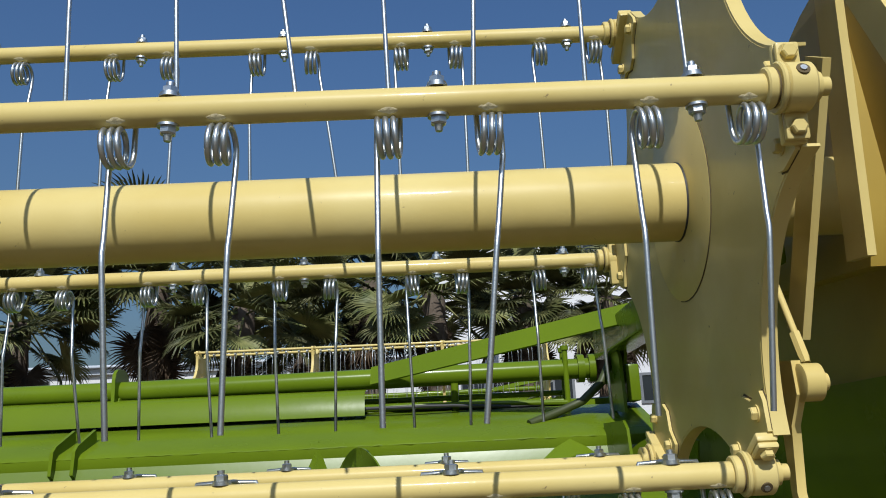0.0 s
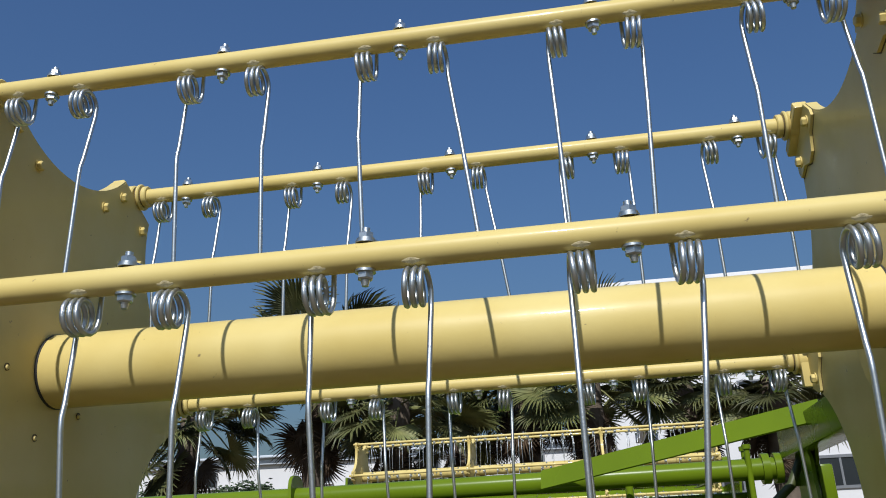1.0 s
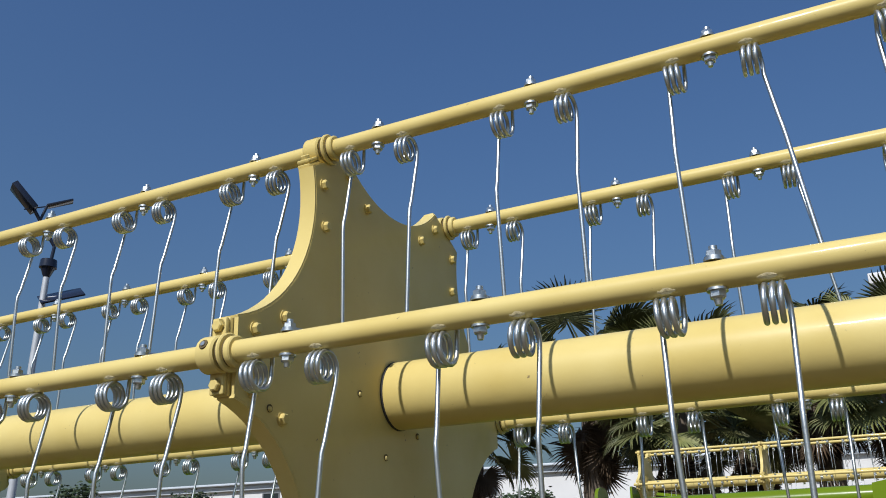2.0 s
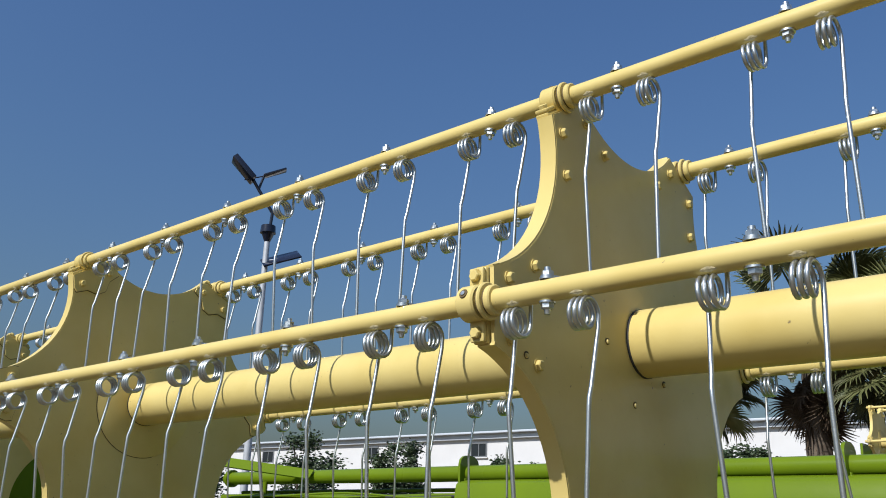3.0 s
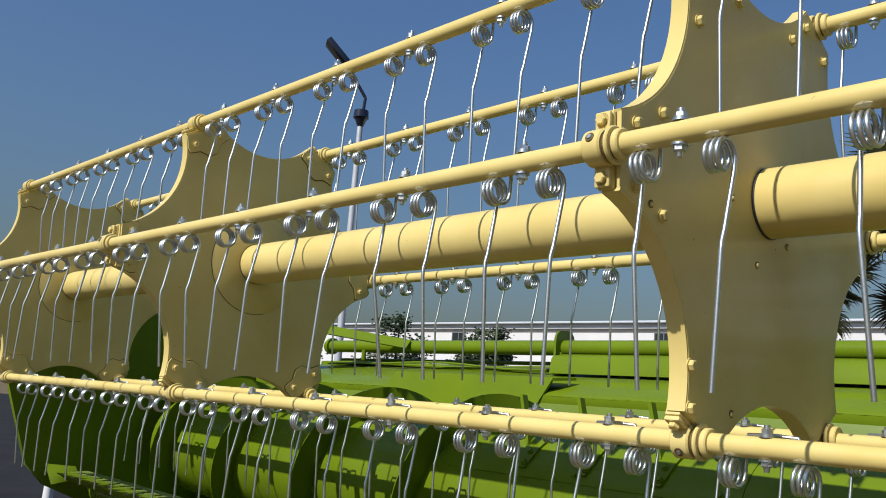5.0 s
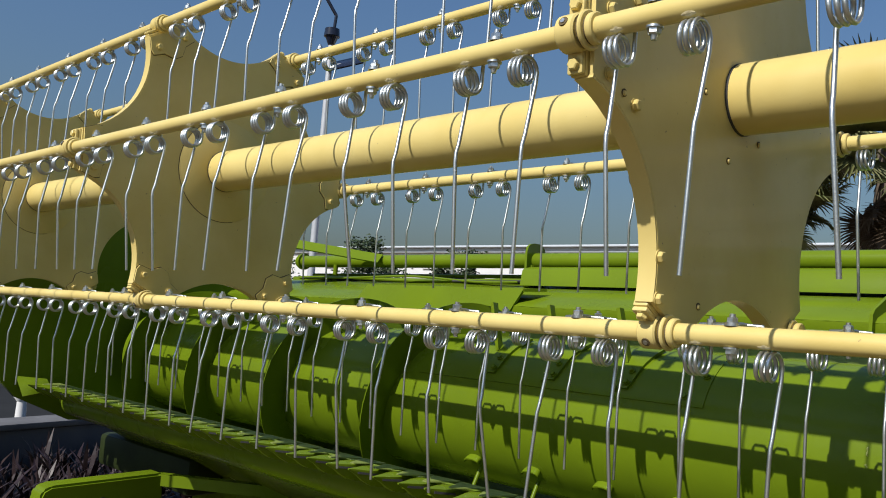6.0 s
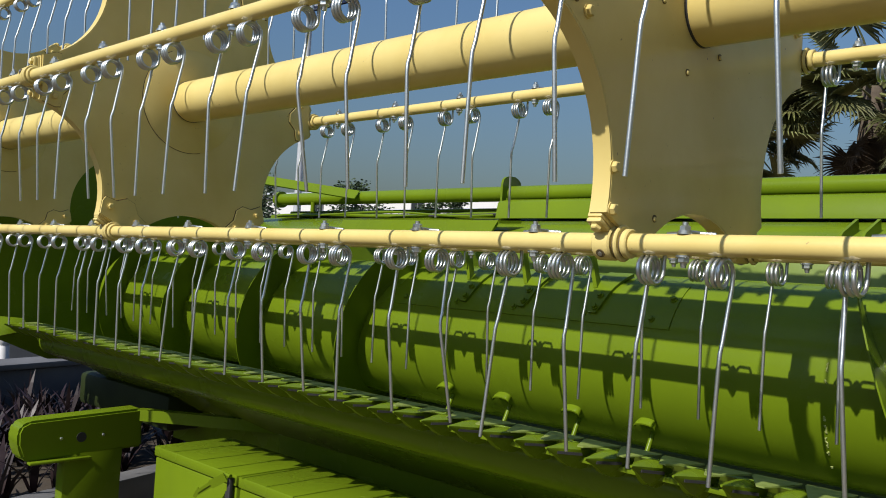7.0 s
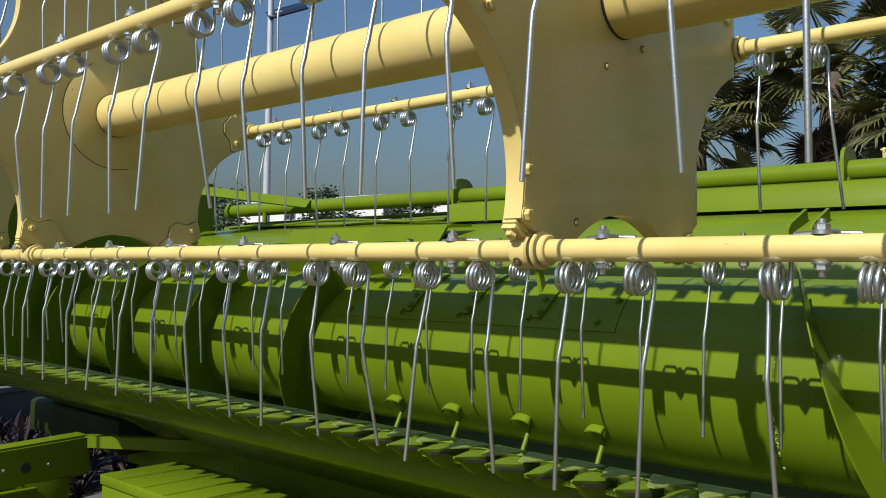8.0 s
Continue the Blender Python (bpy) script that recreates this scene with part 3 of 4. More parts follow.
    part("rear_pipe", bm, GREEN, h)
    for k, (y0, z0, r) in enumerate(((1.60, 1.520, 0.009), (1.625, 1.518, 0.007), (1.655, 1.520, 0.008))):
        bm = bmesh.new()
        sweep(bm, [(-3.5 + 0.2 * i, y0 + 0.008 * math.sin(1.3 * i + k), z0 + 0.006 * math.sin(0.9 * i + 2 * k)) for i in range(26)], r, 8)
        part("hose", bm, DARK if k == 1 else GREEN, h, "black hydraulic hose" if k == 1 else "")
    bm = bmesh.new()
    box(bm, (-3.7, 1.685, 1.36), (1.7, 1.80, 1.535), 0.01)
    part("rear_beam", bm, GREEN, h)
    bm = bmesh.new()
    strip_x(bm, [(1.528, 1.497), (1.541, 1.566), (1.550, 1.574), (1.620, 1.588)], -1.72, 0.80, 0.005)
    part("beam_cover", bm, GREEN, h)
    for a, b, wide in (((0.82, 1.58, 1.634), (1.655, 1.20, 1.757), (0, 0.42, 0.9)), ((-2.77, 1.59, 1.630), (-3.652, 1.20, 1.745), (0, 0.75, 0.66))):
        bm = bmesh.new()
        flat_bar(bm, a, b, 0.068, 0.008, wide)
        part("brace_strip", bm, GREEN, h)
    for x in (1.11, -3.19):
        bm = bmesh.new()
        rod(bm, (x, 1.62, 1.50), (x, 1.62, 1.60), 0.014, 10)
        part("stud", bm, GREEN, h)
    bm = bmesh.new()
    box(bm, (1.61, 0.12, 1.66), (1.70, 1.62, 1.76), 0.008)
    part("reel_arm", bm, GREEN, h)
    bm = bmesh.new()
    prism_x(bm, [(1.40, 1.62), (1.36, 1.70), (1.40, 1.755), (1.66, 1.76), (1.66, 1.60)], 1.664, 1.674)
    part("corner_plate", bm, GREEN, h)
    bm = bmesh.new()
    box(bm, (1.690, 1.50, 1.505), (1.738, 1.60, 1.63), 0.008)
    rod(bm, (1.62, 1.55, 1.59), (1.69, 1.55, 1.59), 0.022, 14)
    part("corner_block", bm, GREEN, h)
    bm = bmesh.new()
    sweep(bm, [(1.34, 1.40, 1.440), (1.44, 1.45, 1.475), (1.53, 1.47, 1.51), (1.60, 1.48, 1.57), (1.645, 1.50, 1.65), (1.655, 1.53, 1.72)], 0.014, 10)
    part("hose", bm, HOSE, h, "dark olive hydraulic hose")
    # stiffened middle of the back wall, with slanted ends
    bm = bmesh.new()
    quad_sheet(bm, (-2.60, 1.246, 1.33), (-1.57, 1.246, 1.33), (-1.50, 1.283, 1.468), (-2.50, 1.283, 1.468), 0.012, 12, 4)
    part("raised_panel", bm, GREEN, h)
    bm = bmesh.new()
    quad_sheet(bm, (-2.50, 1.284, 1.466), (-1.50, 1.284, 1.466), (-1.47, 1.40, 1.476), (-2.47, 1.40, 1.476), 0.012, 8, 2)
    part("panel_top", bm, GREEN, h)
    # inner cheek of the end wall
    bm = bmesh.new()
    prism_x(bm, [(0.98, 1.02), (0.93, 1.20), (0.98, 1.40), (1.02, 1.424), (1.30, 1.428), (1.27, 1.35), (1.19, 1.15), (1.22, 1.02)], 1.560, 1.568)
    part("inner_cheek", bm, GREEN, h)
    bm = bmesh.new()
    prism_x(bm, [(1.34, 1.46), (1.36, 1.64), (1.42, 1.71), (1.52, 1.71), (1.56, 1.62), (1.56, 1.48)], 1.640, 1.650)
    part("corner_gusset", bm, GREEN, h)
    for y in (1.615, 1.675):
        bm = bmesh.new()
        rod(bm, (1.505, y, 1.50), (1.505, y, 1.70), 0.010, 12)
        rod(bm, (1.505, y, 1.70), (1.505, y, 1.715), 0.015, 12)
        part("clamp_stud", bm, GREEN, h)
    # left end panel and toe
    bm = bmesh.new()
    prism_x(bm, [(0.12, 0.78), (0.02, 0.88), (-0.13, 1.30), (-0.11, 1.40), (-0.06, 1.425), (0.38, 1.43), (0.42, 1.80), (1.66, 1.80), (1.66, 0.62), (0.4, 0.66)], -3.80, -3.765)
    part("end_panel", bm, GREEN, h)
    bm = bmesh.new()
    quad_sheet(bm, (-3.69, 0.13, 0.79), (-3.67, 0.26, 0.82), (-3.72, 0.25, 0.875), (-3.755, 0.11, 0.885), 0.006, 6, 5, 0.015)
    part("divider_toe", bm, GREEN, h)
    bm = bmesh.new()
    lathe_x(bm, [(-3.764, 0.09), (-3.74, 0.09), (-3.735, 0.085), (-3.71, 0.085)], 24, 0.80, 1.50)
    part("end_hub", bm, GREEN, h)
    # right end panel
    bm = bmesh.new()
    prism_x(bm, [(0.10, 0.78), (0.0, 1.05), (-0.2, 1.38), (-0.2, 1.432), (1.66, 1.44), (1.66, 0.62), (0.4, 0.62)], 1.742, 1.772)
    part("end_panel", bm, GREEN, h)
    gm = guard_mesh()
    i = 0
    while KX0 + 0.05 + 0.1016 * i < KX1 - 0.02:
        g = part("knife_guard", gm, GREEN, h)
        g.matrix_basis = pose(KX0 + 0.05 + 0.1016 * i, KNIFE_Y, KNIFE_Z, random.uniform(-8, -2), random.uniform(-5, 5), random.uniform(-5, 5))
        part("guard_slot", SLOT, DARK, g, "dark slot in the guard")
        k = part("knife_section", SECTION, BLADE, h, "worn triangular knife blade")
        k.matrix_basis = pose(KX0 + 0.05 + 0.1016 * i + 0.048, KNIFE_Y + 0.030, KNIFE_Z + 0.011, random.uniform(-2, 2), 0, random.uniform(-3, 3))
        i += 1
    bm = bmesh.new()
    strip_x(bm, [(0.384, 0.735), (0.50, 0.66), (0.80, 0.49)], KX0 + 0.02, KX1, 0.005)
    part("belly_sheet", bm, GREEN, h)
    bm = bmesh.new()
    box(bm, (-2.30, 0.832, 0.0), (KX1, 0.838, 0.50))
    box(bm, (-3.2, 0.832, 0.31), (-2.302, 0.838, 0.50))
    part("skirt_sheet", bm, GREEN, h)
    # frame under the table down to the ground
    for x in (-2.1, 1.2):
        bm = bmesh.new()
        box(bm, (x - 0.06, 0.85, 0.0), (x + 0.06, 0.97, 0.51), 0.008)
        part("support_leg", bm, GREEN, h)
    bm = bmesh.new()
    box(bm, (-3.6, 0.84, 0.50), (1.7, 1.2, 0.60), 0.01)
    part("under_frame", bm, GREEN, h)
    return h


def section_mesh():
    bm = bmesh.new()
    pts = ((-0.047, 0.034), (0.047, 0.034), (0.047, 0.022), (0.008, -0.060), (-0.008, -0.060), (-0.047, 0.022))
    lo = [bm.verts.new((x, y, 0)) for x, y in pts]
    hi = [bm.verts.new((x, y, 0.003)) for x, y in pts]
    bm.faces.new(lo)
    bm.faces.new(hi)
    for k in range(6):
        bm.faces.new((lo[k], lo[(k + 1) % 6], hi[(k + 1) % 6], hi[k]))
    return mesh_of("blade", bm, BLADE)


SECTION = section_mesh()
bm = bmesh.new()
flat_bar(bm, (0.008, -0.055, -0.009), (0.033, 0.002, -0.010), 0.006, 0.009)
SLOT = mesh_of("slot", bm, DARK)
header = make_header()


def drum_point(theta, r):
    """(y, z) about the auger's axis: theta degrees up from its front."""
    return (-r * math.cos(radians(theta)), r * math.sin(radians(theta)))


def drum_patch(bm, x0, x1, t0, t1, r0, r1, n=10):
    """A curved plate lying on the drum."""
    rows = []
    for i in range(n + 1):
        th = t0 + (t1 - t0) * i / n
        rows.append([bm.verts.new((x, *drum_point(th, r))) for x, r in ((x0, r0), (x1, r0), (x1, r1), (x0, r1))])
    for u, v in zip(rows, rows[1:]):
        for k in range(4):
            bm.faces.new((u[k], u[(k + 1) % 4], v[(k + 1) % 4], v[k]))
    bm.faces.new(rows[0])
    bm.faces.new(rows[-1])


def make_auger():
    a = thing("auger", "green auger drum with spiral flights and feed fingers in the trough", "auger", at=(0, AUG_Y, AUG_Z))
    bm = bmesh.new()
    lathe_x(bm, [(TX0 + 0.1, AUG_R), (TX1 - 0.04, AUG_R)], 72)
    part("drum", bm, GREEN, a)

    def flight(x0, x1, pitch, start, hand):
        bm = bmesh.new()
        n = max(8, int(abs(x1 - x0) / pitch * 56))
        rows = []
        for i in range(n + 1):
            ang = start + hand * math.tau * (i / n) * abs(x1 - x0) / pitch
            x = x0 + (x1 - x0) * i / n
            c, s = math.cos(ang), math.sin(ang)
            rows.append([bm.verts.new((x + dx, r * c, r * s)) for r, dx in ((AUG_R - 0.01, -0.002), (FLIGHT_R, -0.002), (FLIGHT_R, 0.002), (AUG_R - 0.01, 0.002))])
        for u, v in zip(rows, rows[1:]):
            for k in range(4):
                bm.faces.new((u[k], u[(k + 1) % 4], v[(k + 1) % 4], v[k]))
        bm.faces.new(rows[0])
        bm.faces.new(rows[-1])
        return bm
    part("flight", flight(-1.34, TX0 + 0.12, 0.62, radians(60), 1), GREEN, a)
    part("flight", flight(0.12, TX1 - 0.06, 0.80, radians(128.5), 1), GREEN, a)
    rnd = random.Random(3)
    for th0, th1 in ((-46, -44), (-36, -33), (-31, -24), (-22, -17), (-15, -12), (5, 7), (11, 16)):
        bm = bmesh.new()
        pts = [drum_point(th0 + (th1 - th0) * i / 8, AUG_R) for i in range(9)]
        sweep(bm, [(0.077 + rnd.uniform(-0.0025, 0.0025), y, z) for y, z in pts], 0.003, 6, radii=[0.0005] + [rnd.uniform(0.001, 0.003) for p in pts[2:]] + [0.0005])
        part("weld_chip", bm, CHIPPED, a, "chip of pale paint along a weld")
    # hatch with bolts and levers
    bm = bmesh.new()
    drum_patch(bm, -1.42, -0.34, 25, 62, AUG_R - 0.002, AUG_R + 0.003, 14)
    hatch = part("hatch_plate", bm, GREEN, a)
    for x, th in ((-0.36, 47), (-0.40, 31), (-0.62, 31), (-0.88, 31), (-1.12, 31), (-1.36, 31), (-1.38, 50)):
        b = part("bolt", DRUMBOLT, GREEN, hatch)
        y, z = drum_point(th, AUG_R + 0.003)
        b.matrix_basis = Matrix.Translation((x, y, z)) @ Matrix.Rotation(radians(90 - th), 4, "X")
    for x in (-1.09, -0.85, -0.59):
        bm = bmesh.new()
        rows = []
        for i in range(9):
            th = 31 + 43 * i / 8
            w = (0.012, 0.021, 0.025, 0.028, 0.031, 0.035, 0.039, 0.042, 0.042)[i]
            rows.append([bm.verts.new((xx, *drum_point(th, r))) for xx, r in ((x - w, AUG_R + 0.003), (x + w, AUG_R + 0.003), (x + w, AUG_R + 0.012), (x - w, AUG_R + 0.012))])
        for u, v in zip(rows, rows[1:]):
            for k in range(4):
                bm.faces.new((u[k], u[(k + 1) % 4], v[(k + 1) % 4], v[k]))
        bm.faces.new(rows[0])
        bm.faces.new(rows[-1])
        p0 = drum_point(53, AUG_R + 0.004)
        arm = bmesh.new()
        flat_bar(arm, (x - 0.030, *p0), (x - 0.072, p0[0] + 0.004, p0[1] + 0.16), 0.028, 0.012, (-0.1, 1, 0))
        br = part("lever_bracket", bm, GREEN, a)
        part("lever_arm", arm, GREEN, br)
        for th in (35, 44):
            b = part("bolt", DRUMBOLT, GREEN, br)
            y, z = drum_point(th, AUG_R + 0.013)
            b.matrix_basis = Matrix.Translation((x + 0.005, y, z)) @ Matrix.Rotation(radians(90 - th), 4, "X")
    # feed fingers: a round rod under an arched guide plate
    for i, x in enumerate((-0.402, -0.646, -0.908, -1.152)):
        th = -34
        bm = bmesh.new()
        p0 = drum_point(th - 11, AUG_R - 0.02)
        rod(bm, (x, *p0), (x - 0.002, p0[0] - 0.048, p0[1] - 0.095), 0.0072, 14)
        f = part("feed_finger", bm, GREEN, a)
        bm = bmesh.new()
        q0 = drum_point(th - 6, AUG_R - 0.004)
        r = bmesh.ops.create_uvsphere(bm, u_segments=12, v_segments=8, radius=0.012)
        bmesh.ops.translate(bm, verts=r["verts"], vec=(x, *q0))
        part("ball_bush", bm, GREEN, f)
        bm = bmesh.new()
        rows = []
        for j in range(13):
            u = math.pi * j / 12
            w, bow = -0.031 * math.cos(u), 3.4 * math.sin(u) ** 0.8
            rows.append([bm.verts.new((x + w * k, *drum_point(th - 2 + bow + tt, r))) for tt, r, k in ((0.0, AUG_R - 0.004, 0.88), (0.1, AUG_R + 0.012, 1.0), (-0.3, AUG_R + 0.023, 1.05), (-1.1, AUG_R + 0.024, 1.05), (-1.1, AUG_R + 0.012, 0.97), (-1.1, AUG_R - 0.004, 0.84))])
        for u, v in zip(rows, rows[1:]):
            for k in range(6):
                bm.faces.new((u[k], u[(k + 1) % 6], v[(k + 1) % 6], v[k]))
        bm.faces.new(rows[0])
        bm.faces.new(rows[-1])
        part("finger_guide", bm, GREEN, f)
    return a


bm = bmesh.new()
rod(bm, (0, 0, 0), (0, 0, 0.003), 0.011, 14)
hexagon(bm, (0, 0, 0.003), (0, 0, 1), 0.008, 0.007)
DRUMBOLT = mesh_of("drum_bolt", bm, GREEN)
auger = make_auger()


def make_reel_drive():
    """The control gear and shield beyond the reel's end plate."""
    d = thing("reel_drive", "cream control links and round shield at the reel's end", "reel drive", at=(0, 0, 0))
    # the shields' brown is cream paint darkened as if in shade
    bm = bmesh.new()
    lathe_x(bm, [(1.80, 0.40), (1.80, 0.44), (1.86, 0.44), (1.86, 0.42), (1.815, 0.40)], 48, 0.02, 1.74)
    part("shield_disc", bm, SHADED_CREAM, d, "cream round shield, browned for shade")
    bm = bmesh.new()
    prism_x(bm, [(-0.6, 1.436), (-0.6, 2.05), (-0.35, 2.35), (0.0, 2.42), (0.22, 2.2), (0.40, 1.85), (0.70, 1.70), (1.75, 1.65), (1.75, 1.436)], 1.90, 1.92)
    part("side_shield", bm, SHADED_CREAM, d, "cream sheet shield, browned for shade")
    bm = bmesh.new()
    rod(bm, (1.70, -0.62, 2.05), (1.70, -0.10, 2.13), 0.03, 18)
    part("cross_tube", bm, CREAM, d)
    bm = bmesh.new()
    flat_bar(bm, (1.66, -0.268, 2.25), (1.66, -0.216, 1.59), 0.062, 0.013, (0, 1, 0))
    part("control_flat", bm, CREAM, d)
    bm = bmesh.new()
    flat_bar(bm, (1.60, -0.305, 1.865), (1.60, -0.108, 1.50), 0.056, 0.012, (0, 1, 0))
    part("control_link", bm, CREAM, d)
    bm = bmesh.new()
    rod(bm, (1.56, -0.105, 1.645), (1.56, -0.213, 1.445), 0.005, 10)
    hexagon(bm, (1.56, -0.188, 1.49), (0, -0.47, -0.88), 0.008, 0.05)
    part("tie_rod", bm, CREAM, d)
    bm = bmesh.new()
    lathe_x(bm, [(1.534, 0.020), (1.536, 0.026), (1.562, 0.026), (1.564, 0.022), (1.565, 0.012), (1.573, 0.012), (1.573, 0.006)], 24, -0.236, 1.416)
    part("pivot", bm, CREAM, d)
    bm = bmesh.new()
    prism_x(bm, [(-0.172, 1.452), (-0.232, 1.447), (-0.236, 1.40), (-0.204, 1.36), (-0.192, 1.27), (-0.205, 1.235), (-0.178, 1.235), (-0.172, 1.27), (-0.170, 1.36)], 1.530, 1.543)
    part("crank", bm, CREAM, d)
    bm = bmesh.new()
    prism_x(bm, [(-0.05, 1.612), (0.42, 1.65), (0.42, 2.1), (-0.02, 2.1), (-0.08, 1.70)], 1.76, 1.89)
    part("shield_box", bm, SHADED_CREAM, d)
    bm = bmesh.new()
    flat_bar(bm, (1.62, -0.5, 1.73), (1.62, -0.26, 2.18), 0.05, 0.014, (0, 1, 0))
    flat_bar(bm, (1.62, -0.26, 2.18), (1.62, 0.25, 2.2), 0.05, 0.014, (0, 0, 1))
    part("control_star", bm, CREAM, d)
    bm = bmesh.new()
    lathe_x(bm, [(1.5, 0.068), (1.88, 0.068)], 32, HUB_Y, HUB_Z)
    part("drive_shaft", bm, CREAM, d)
    return d


make_reel_drive()

# ---------------------------------------------------------------- carrier with chests under the knife
def make_chest(x0, x1):
    c = thing("storage_chest", "green sheet-metal chest with a lid under the knife bar", "chest", group="green chests", at=((x0 + x1) / 2, 0.455, 0.018))
    w = (x1 - x0) / 2 - 0.004
    bm = bmesh.new()
    box(bm, (-w, -0.20, -0.018), (w, 0.13, 0.428), 0.006)
    part("body", bm, GREEN, c)
    bm = bmesh.new()
    box(bm, (-w - 0.003, -0.206, 0.432), (w + 0.003, 0.136, 0.47), 0.005)
    part("lid", bm, GREEN, c)
    bm = bmesh.new()
    flat_bar(bm, (w - 0.018, -0.236, 0.466), (w - 0.070, -0.260, 0.432), 0.030, 0.006, (0.55, 0.45, -0.70))
    flat_bar(bm, (w - 0.052, -0.252, 0.455), (w - 0.118, -0.282, 0.400), 0.010, 0.006, (0.55, 0.45, -0.70))
    flat_bar(bm, (w - 0.068, -0.252, 0.430), (w - 0.128, -0.282, 0.384), 0.010, 0.006, (0.55, 0.45, -0.70))
    flat_bar(bm, (w - 0.112, -0.278, 0.412), (w - 0.132, -0.282, 0.380), 0.012, 0.006, (0.55, 0.45, -0.70))
    rod(bm, (w - 0.036, -0.226, 0.47), (w - 0.002, -0.226, 0.47), 0.007, 10)
    latch = part("latch", bm, GREEN, c)
    bm = bmesh.new()
    box(bm, (w - 0.030, -0.222, 0.30), (w - 0.010, -0.2065, 0.46), 0.003)
    box(bm, (w - 0.044, -0.218, 0.37), (w - 0.031, -0.2065, 0.41), 0.003)
    part("strap", bm, DARK, latch, "dark latch strap")
    return c


for x0, x1 in ((-2.32, -1.745), (-1.735, -1.16), (-1.15, -0.575), (-0.565, 0.01)):
    make_chest(x0, x1)


def make_stand():
    """Beam end on a post, beside the chests."""
    b = thing("stand_beam", "green box-section beam end with a bolt hole, on a flat post", "stand", at=(-2.86, 0.045, 0))
    bm = bmesh.new()
    outline = [(-0.075, 0.357), (-0.105, 0.372), (-0.128, 0.43), (-0.130, 0.48), (-0.118, 0.510), (-0.085, 0.526), (0.40, 0.545), (0.41, 0.375)]
    prism_x(bm, outline, -0.055, 0.055)
    es = [e for e in bm.edges]
    bmesh.ops.bevel(bm, geom=es, offset=0.01, segments=2, affect="EDGES")
    part("beam", bm, GREEN, b)
    bm = bmesh.new()
    box(bm, (0.045, -0.085, 0.350), (0.082, 0.17, 0.362), 0.004)
    part("lip", bm, GREEN, b)
    bm = bmesh.new()
    lathe_x(bm, [(0.0555, 0.021), (0.058, 0.021)], 18, 0.13, 0.443)
    part("bolt_hole", bm, DARK, b, "dark round bolt hole")
    for y in (0.045, 0.225):
        bm = bmesh.new()
        hexagon(bm, (0.055, y, 0.445), (1, 0, 0), 0.007, 0.006)
        part("bolt", bm, ZINC, b)
    bm = bmesh.new()
    box(bm, (-0.02, 0.065, 0.0), (0.05, 0.32, 0.38), 0.006)
    part("post", bm, GREEN, b)
    bm = bmesh.new()
    flat_bar(bm, (0.03, 0.40, 0.515), (0.62, 0.86, 0.505), 0.05, 0.05)
    box(bm, (-0.02, 0.412, 0.485), (0.09, 0.44, 0.535), 0.006)
    part("cross_member", bm, GREEN, b)
    # the shade under the table is in this tube's colour
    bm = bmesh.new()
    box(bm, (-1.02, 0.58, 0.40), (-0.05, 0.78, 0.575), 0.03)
    part("axle_tube", bm, SHADED, b, "green axle tube, darkened for shade")
    return b


make_stand()


# ---------------------------------------------------------------- planting bed and low wall
def structure(name, bm, mat, label, category):
    return tagged(new(name, mesh_of(name, bm, mat)), label, category, kind="structure")


TURN = Matrix.Translation((-5.13, 0.6, 0)) @ Matrix.Rotation(radians(17), 4, "Z")
bm = bmesh.new()
box(bm, (-0.22, -14, 0.0), (0.0, 16, 0.41), 0.01, TURN)
structure("low_wall", bm, SLATE, "low dark slate wall behind the planting bed", "wall")
bm = bmesh.new()
box(bm, (-0.26, -14, 0.414), (0.03, 16, 0.455), 0.008, TURN)
structure("wall_coping", bm, STONE, "grey stone coping on the low wall", "coping")
bm = bmesh.new()
box(bm, (0.02, -14, 0.0), (1.748, 16, 0.10), 0.0, TURN)
structure("planting_bed", bm, SOIL, "dark soil of the planting bed", "soil")
bm = bmesh.new()
box(bm, (1.75, -14, 0.0), (1.88, 16, 0.14), 0.012, TURN)
structure("kerb", bm, STONE, "grey stone kerb round the planting bed", "kerb")
# sheet laid over the yard; its near-black colour carries the shade there
bm = bmesh.new()
box(bm, (-60, -14, -0.05), (-0.24, 26, 0.012), 0.0, TURN)
structure("road", bm, ROAD, "asphalt road beyond the low wall, darkened for shade", "road")


def blade_clump(bm, base, rnd, n, size):
    for i in range(n):
        az = rnd.uniform(0, math.tau)
        lean = rnd.uniform(0.1, 0.9)
        L = size * rnd.uniform(0.6, 1.2)
        d = Vector((math.cos(az), math.sin(az), 0))
        w = Vector((-d.y, d.x, 0)) * rnd.uniform(0.010, 0.018)
        prev = None
        for f, ww in ((0, 0.7), (0.4, 1.0), (0.75, 0.7), (1.0, 0.05)):
            p = base + d * (lean * L * f ** 1.4) + Vector((0, 0, L * f * (1 - 0.35 * lean * f)))
            row = [bm.verts.new(p - w * ww), bm.verts.new(p + w * ww)]
            if prev:
                bm.faces.new((prev[0], prev[1], row[1], row[0]))
            prev = row


rnd = random.Random(5)
bm = bmesh.new()
for i in range(1100):
    u, v = rnd.uniform(0.1, 1.7), rnd.uniform(-3, 6)
    blade_clump(bm, TURN @ Vector((u, v, 0.09)), rnd, 7, rnd.uniform(0.16, 0.34))
tagged(new("purple_plants", mesh_of("purple_plants", bm, PURPLE, False)), "dark purple strap-leaved plants filling the bed", "plants", kind="stuff")

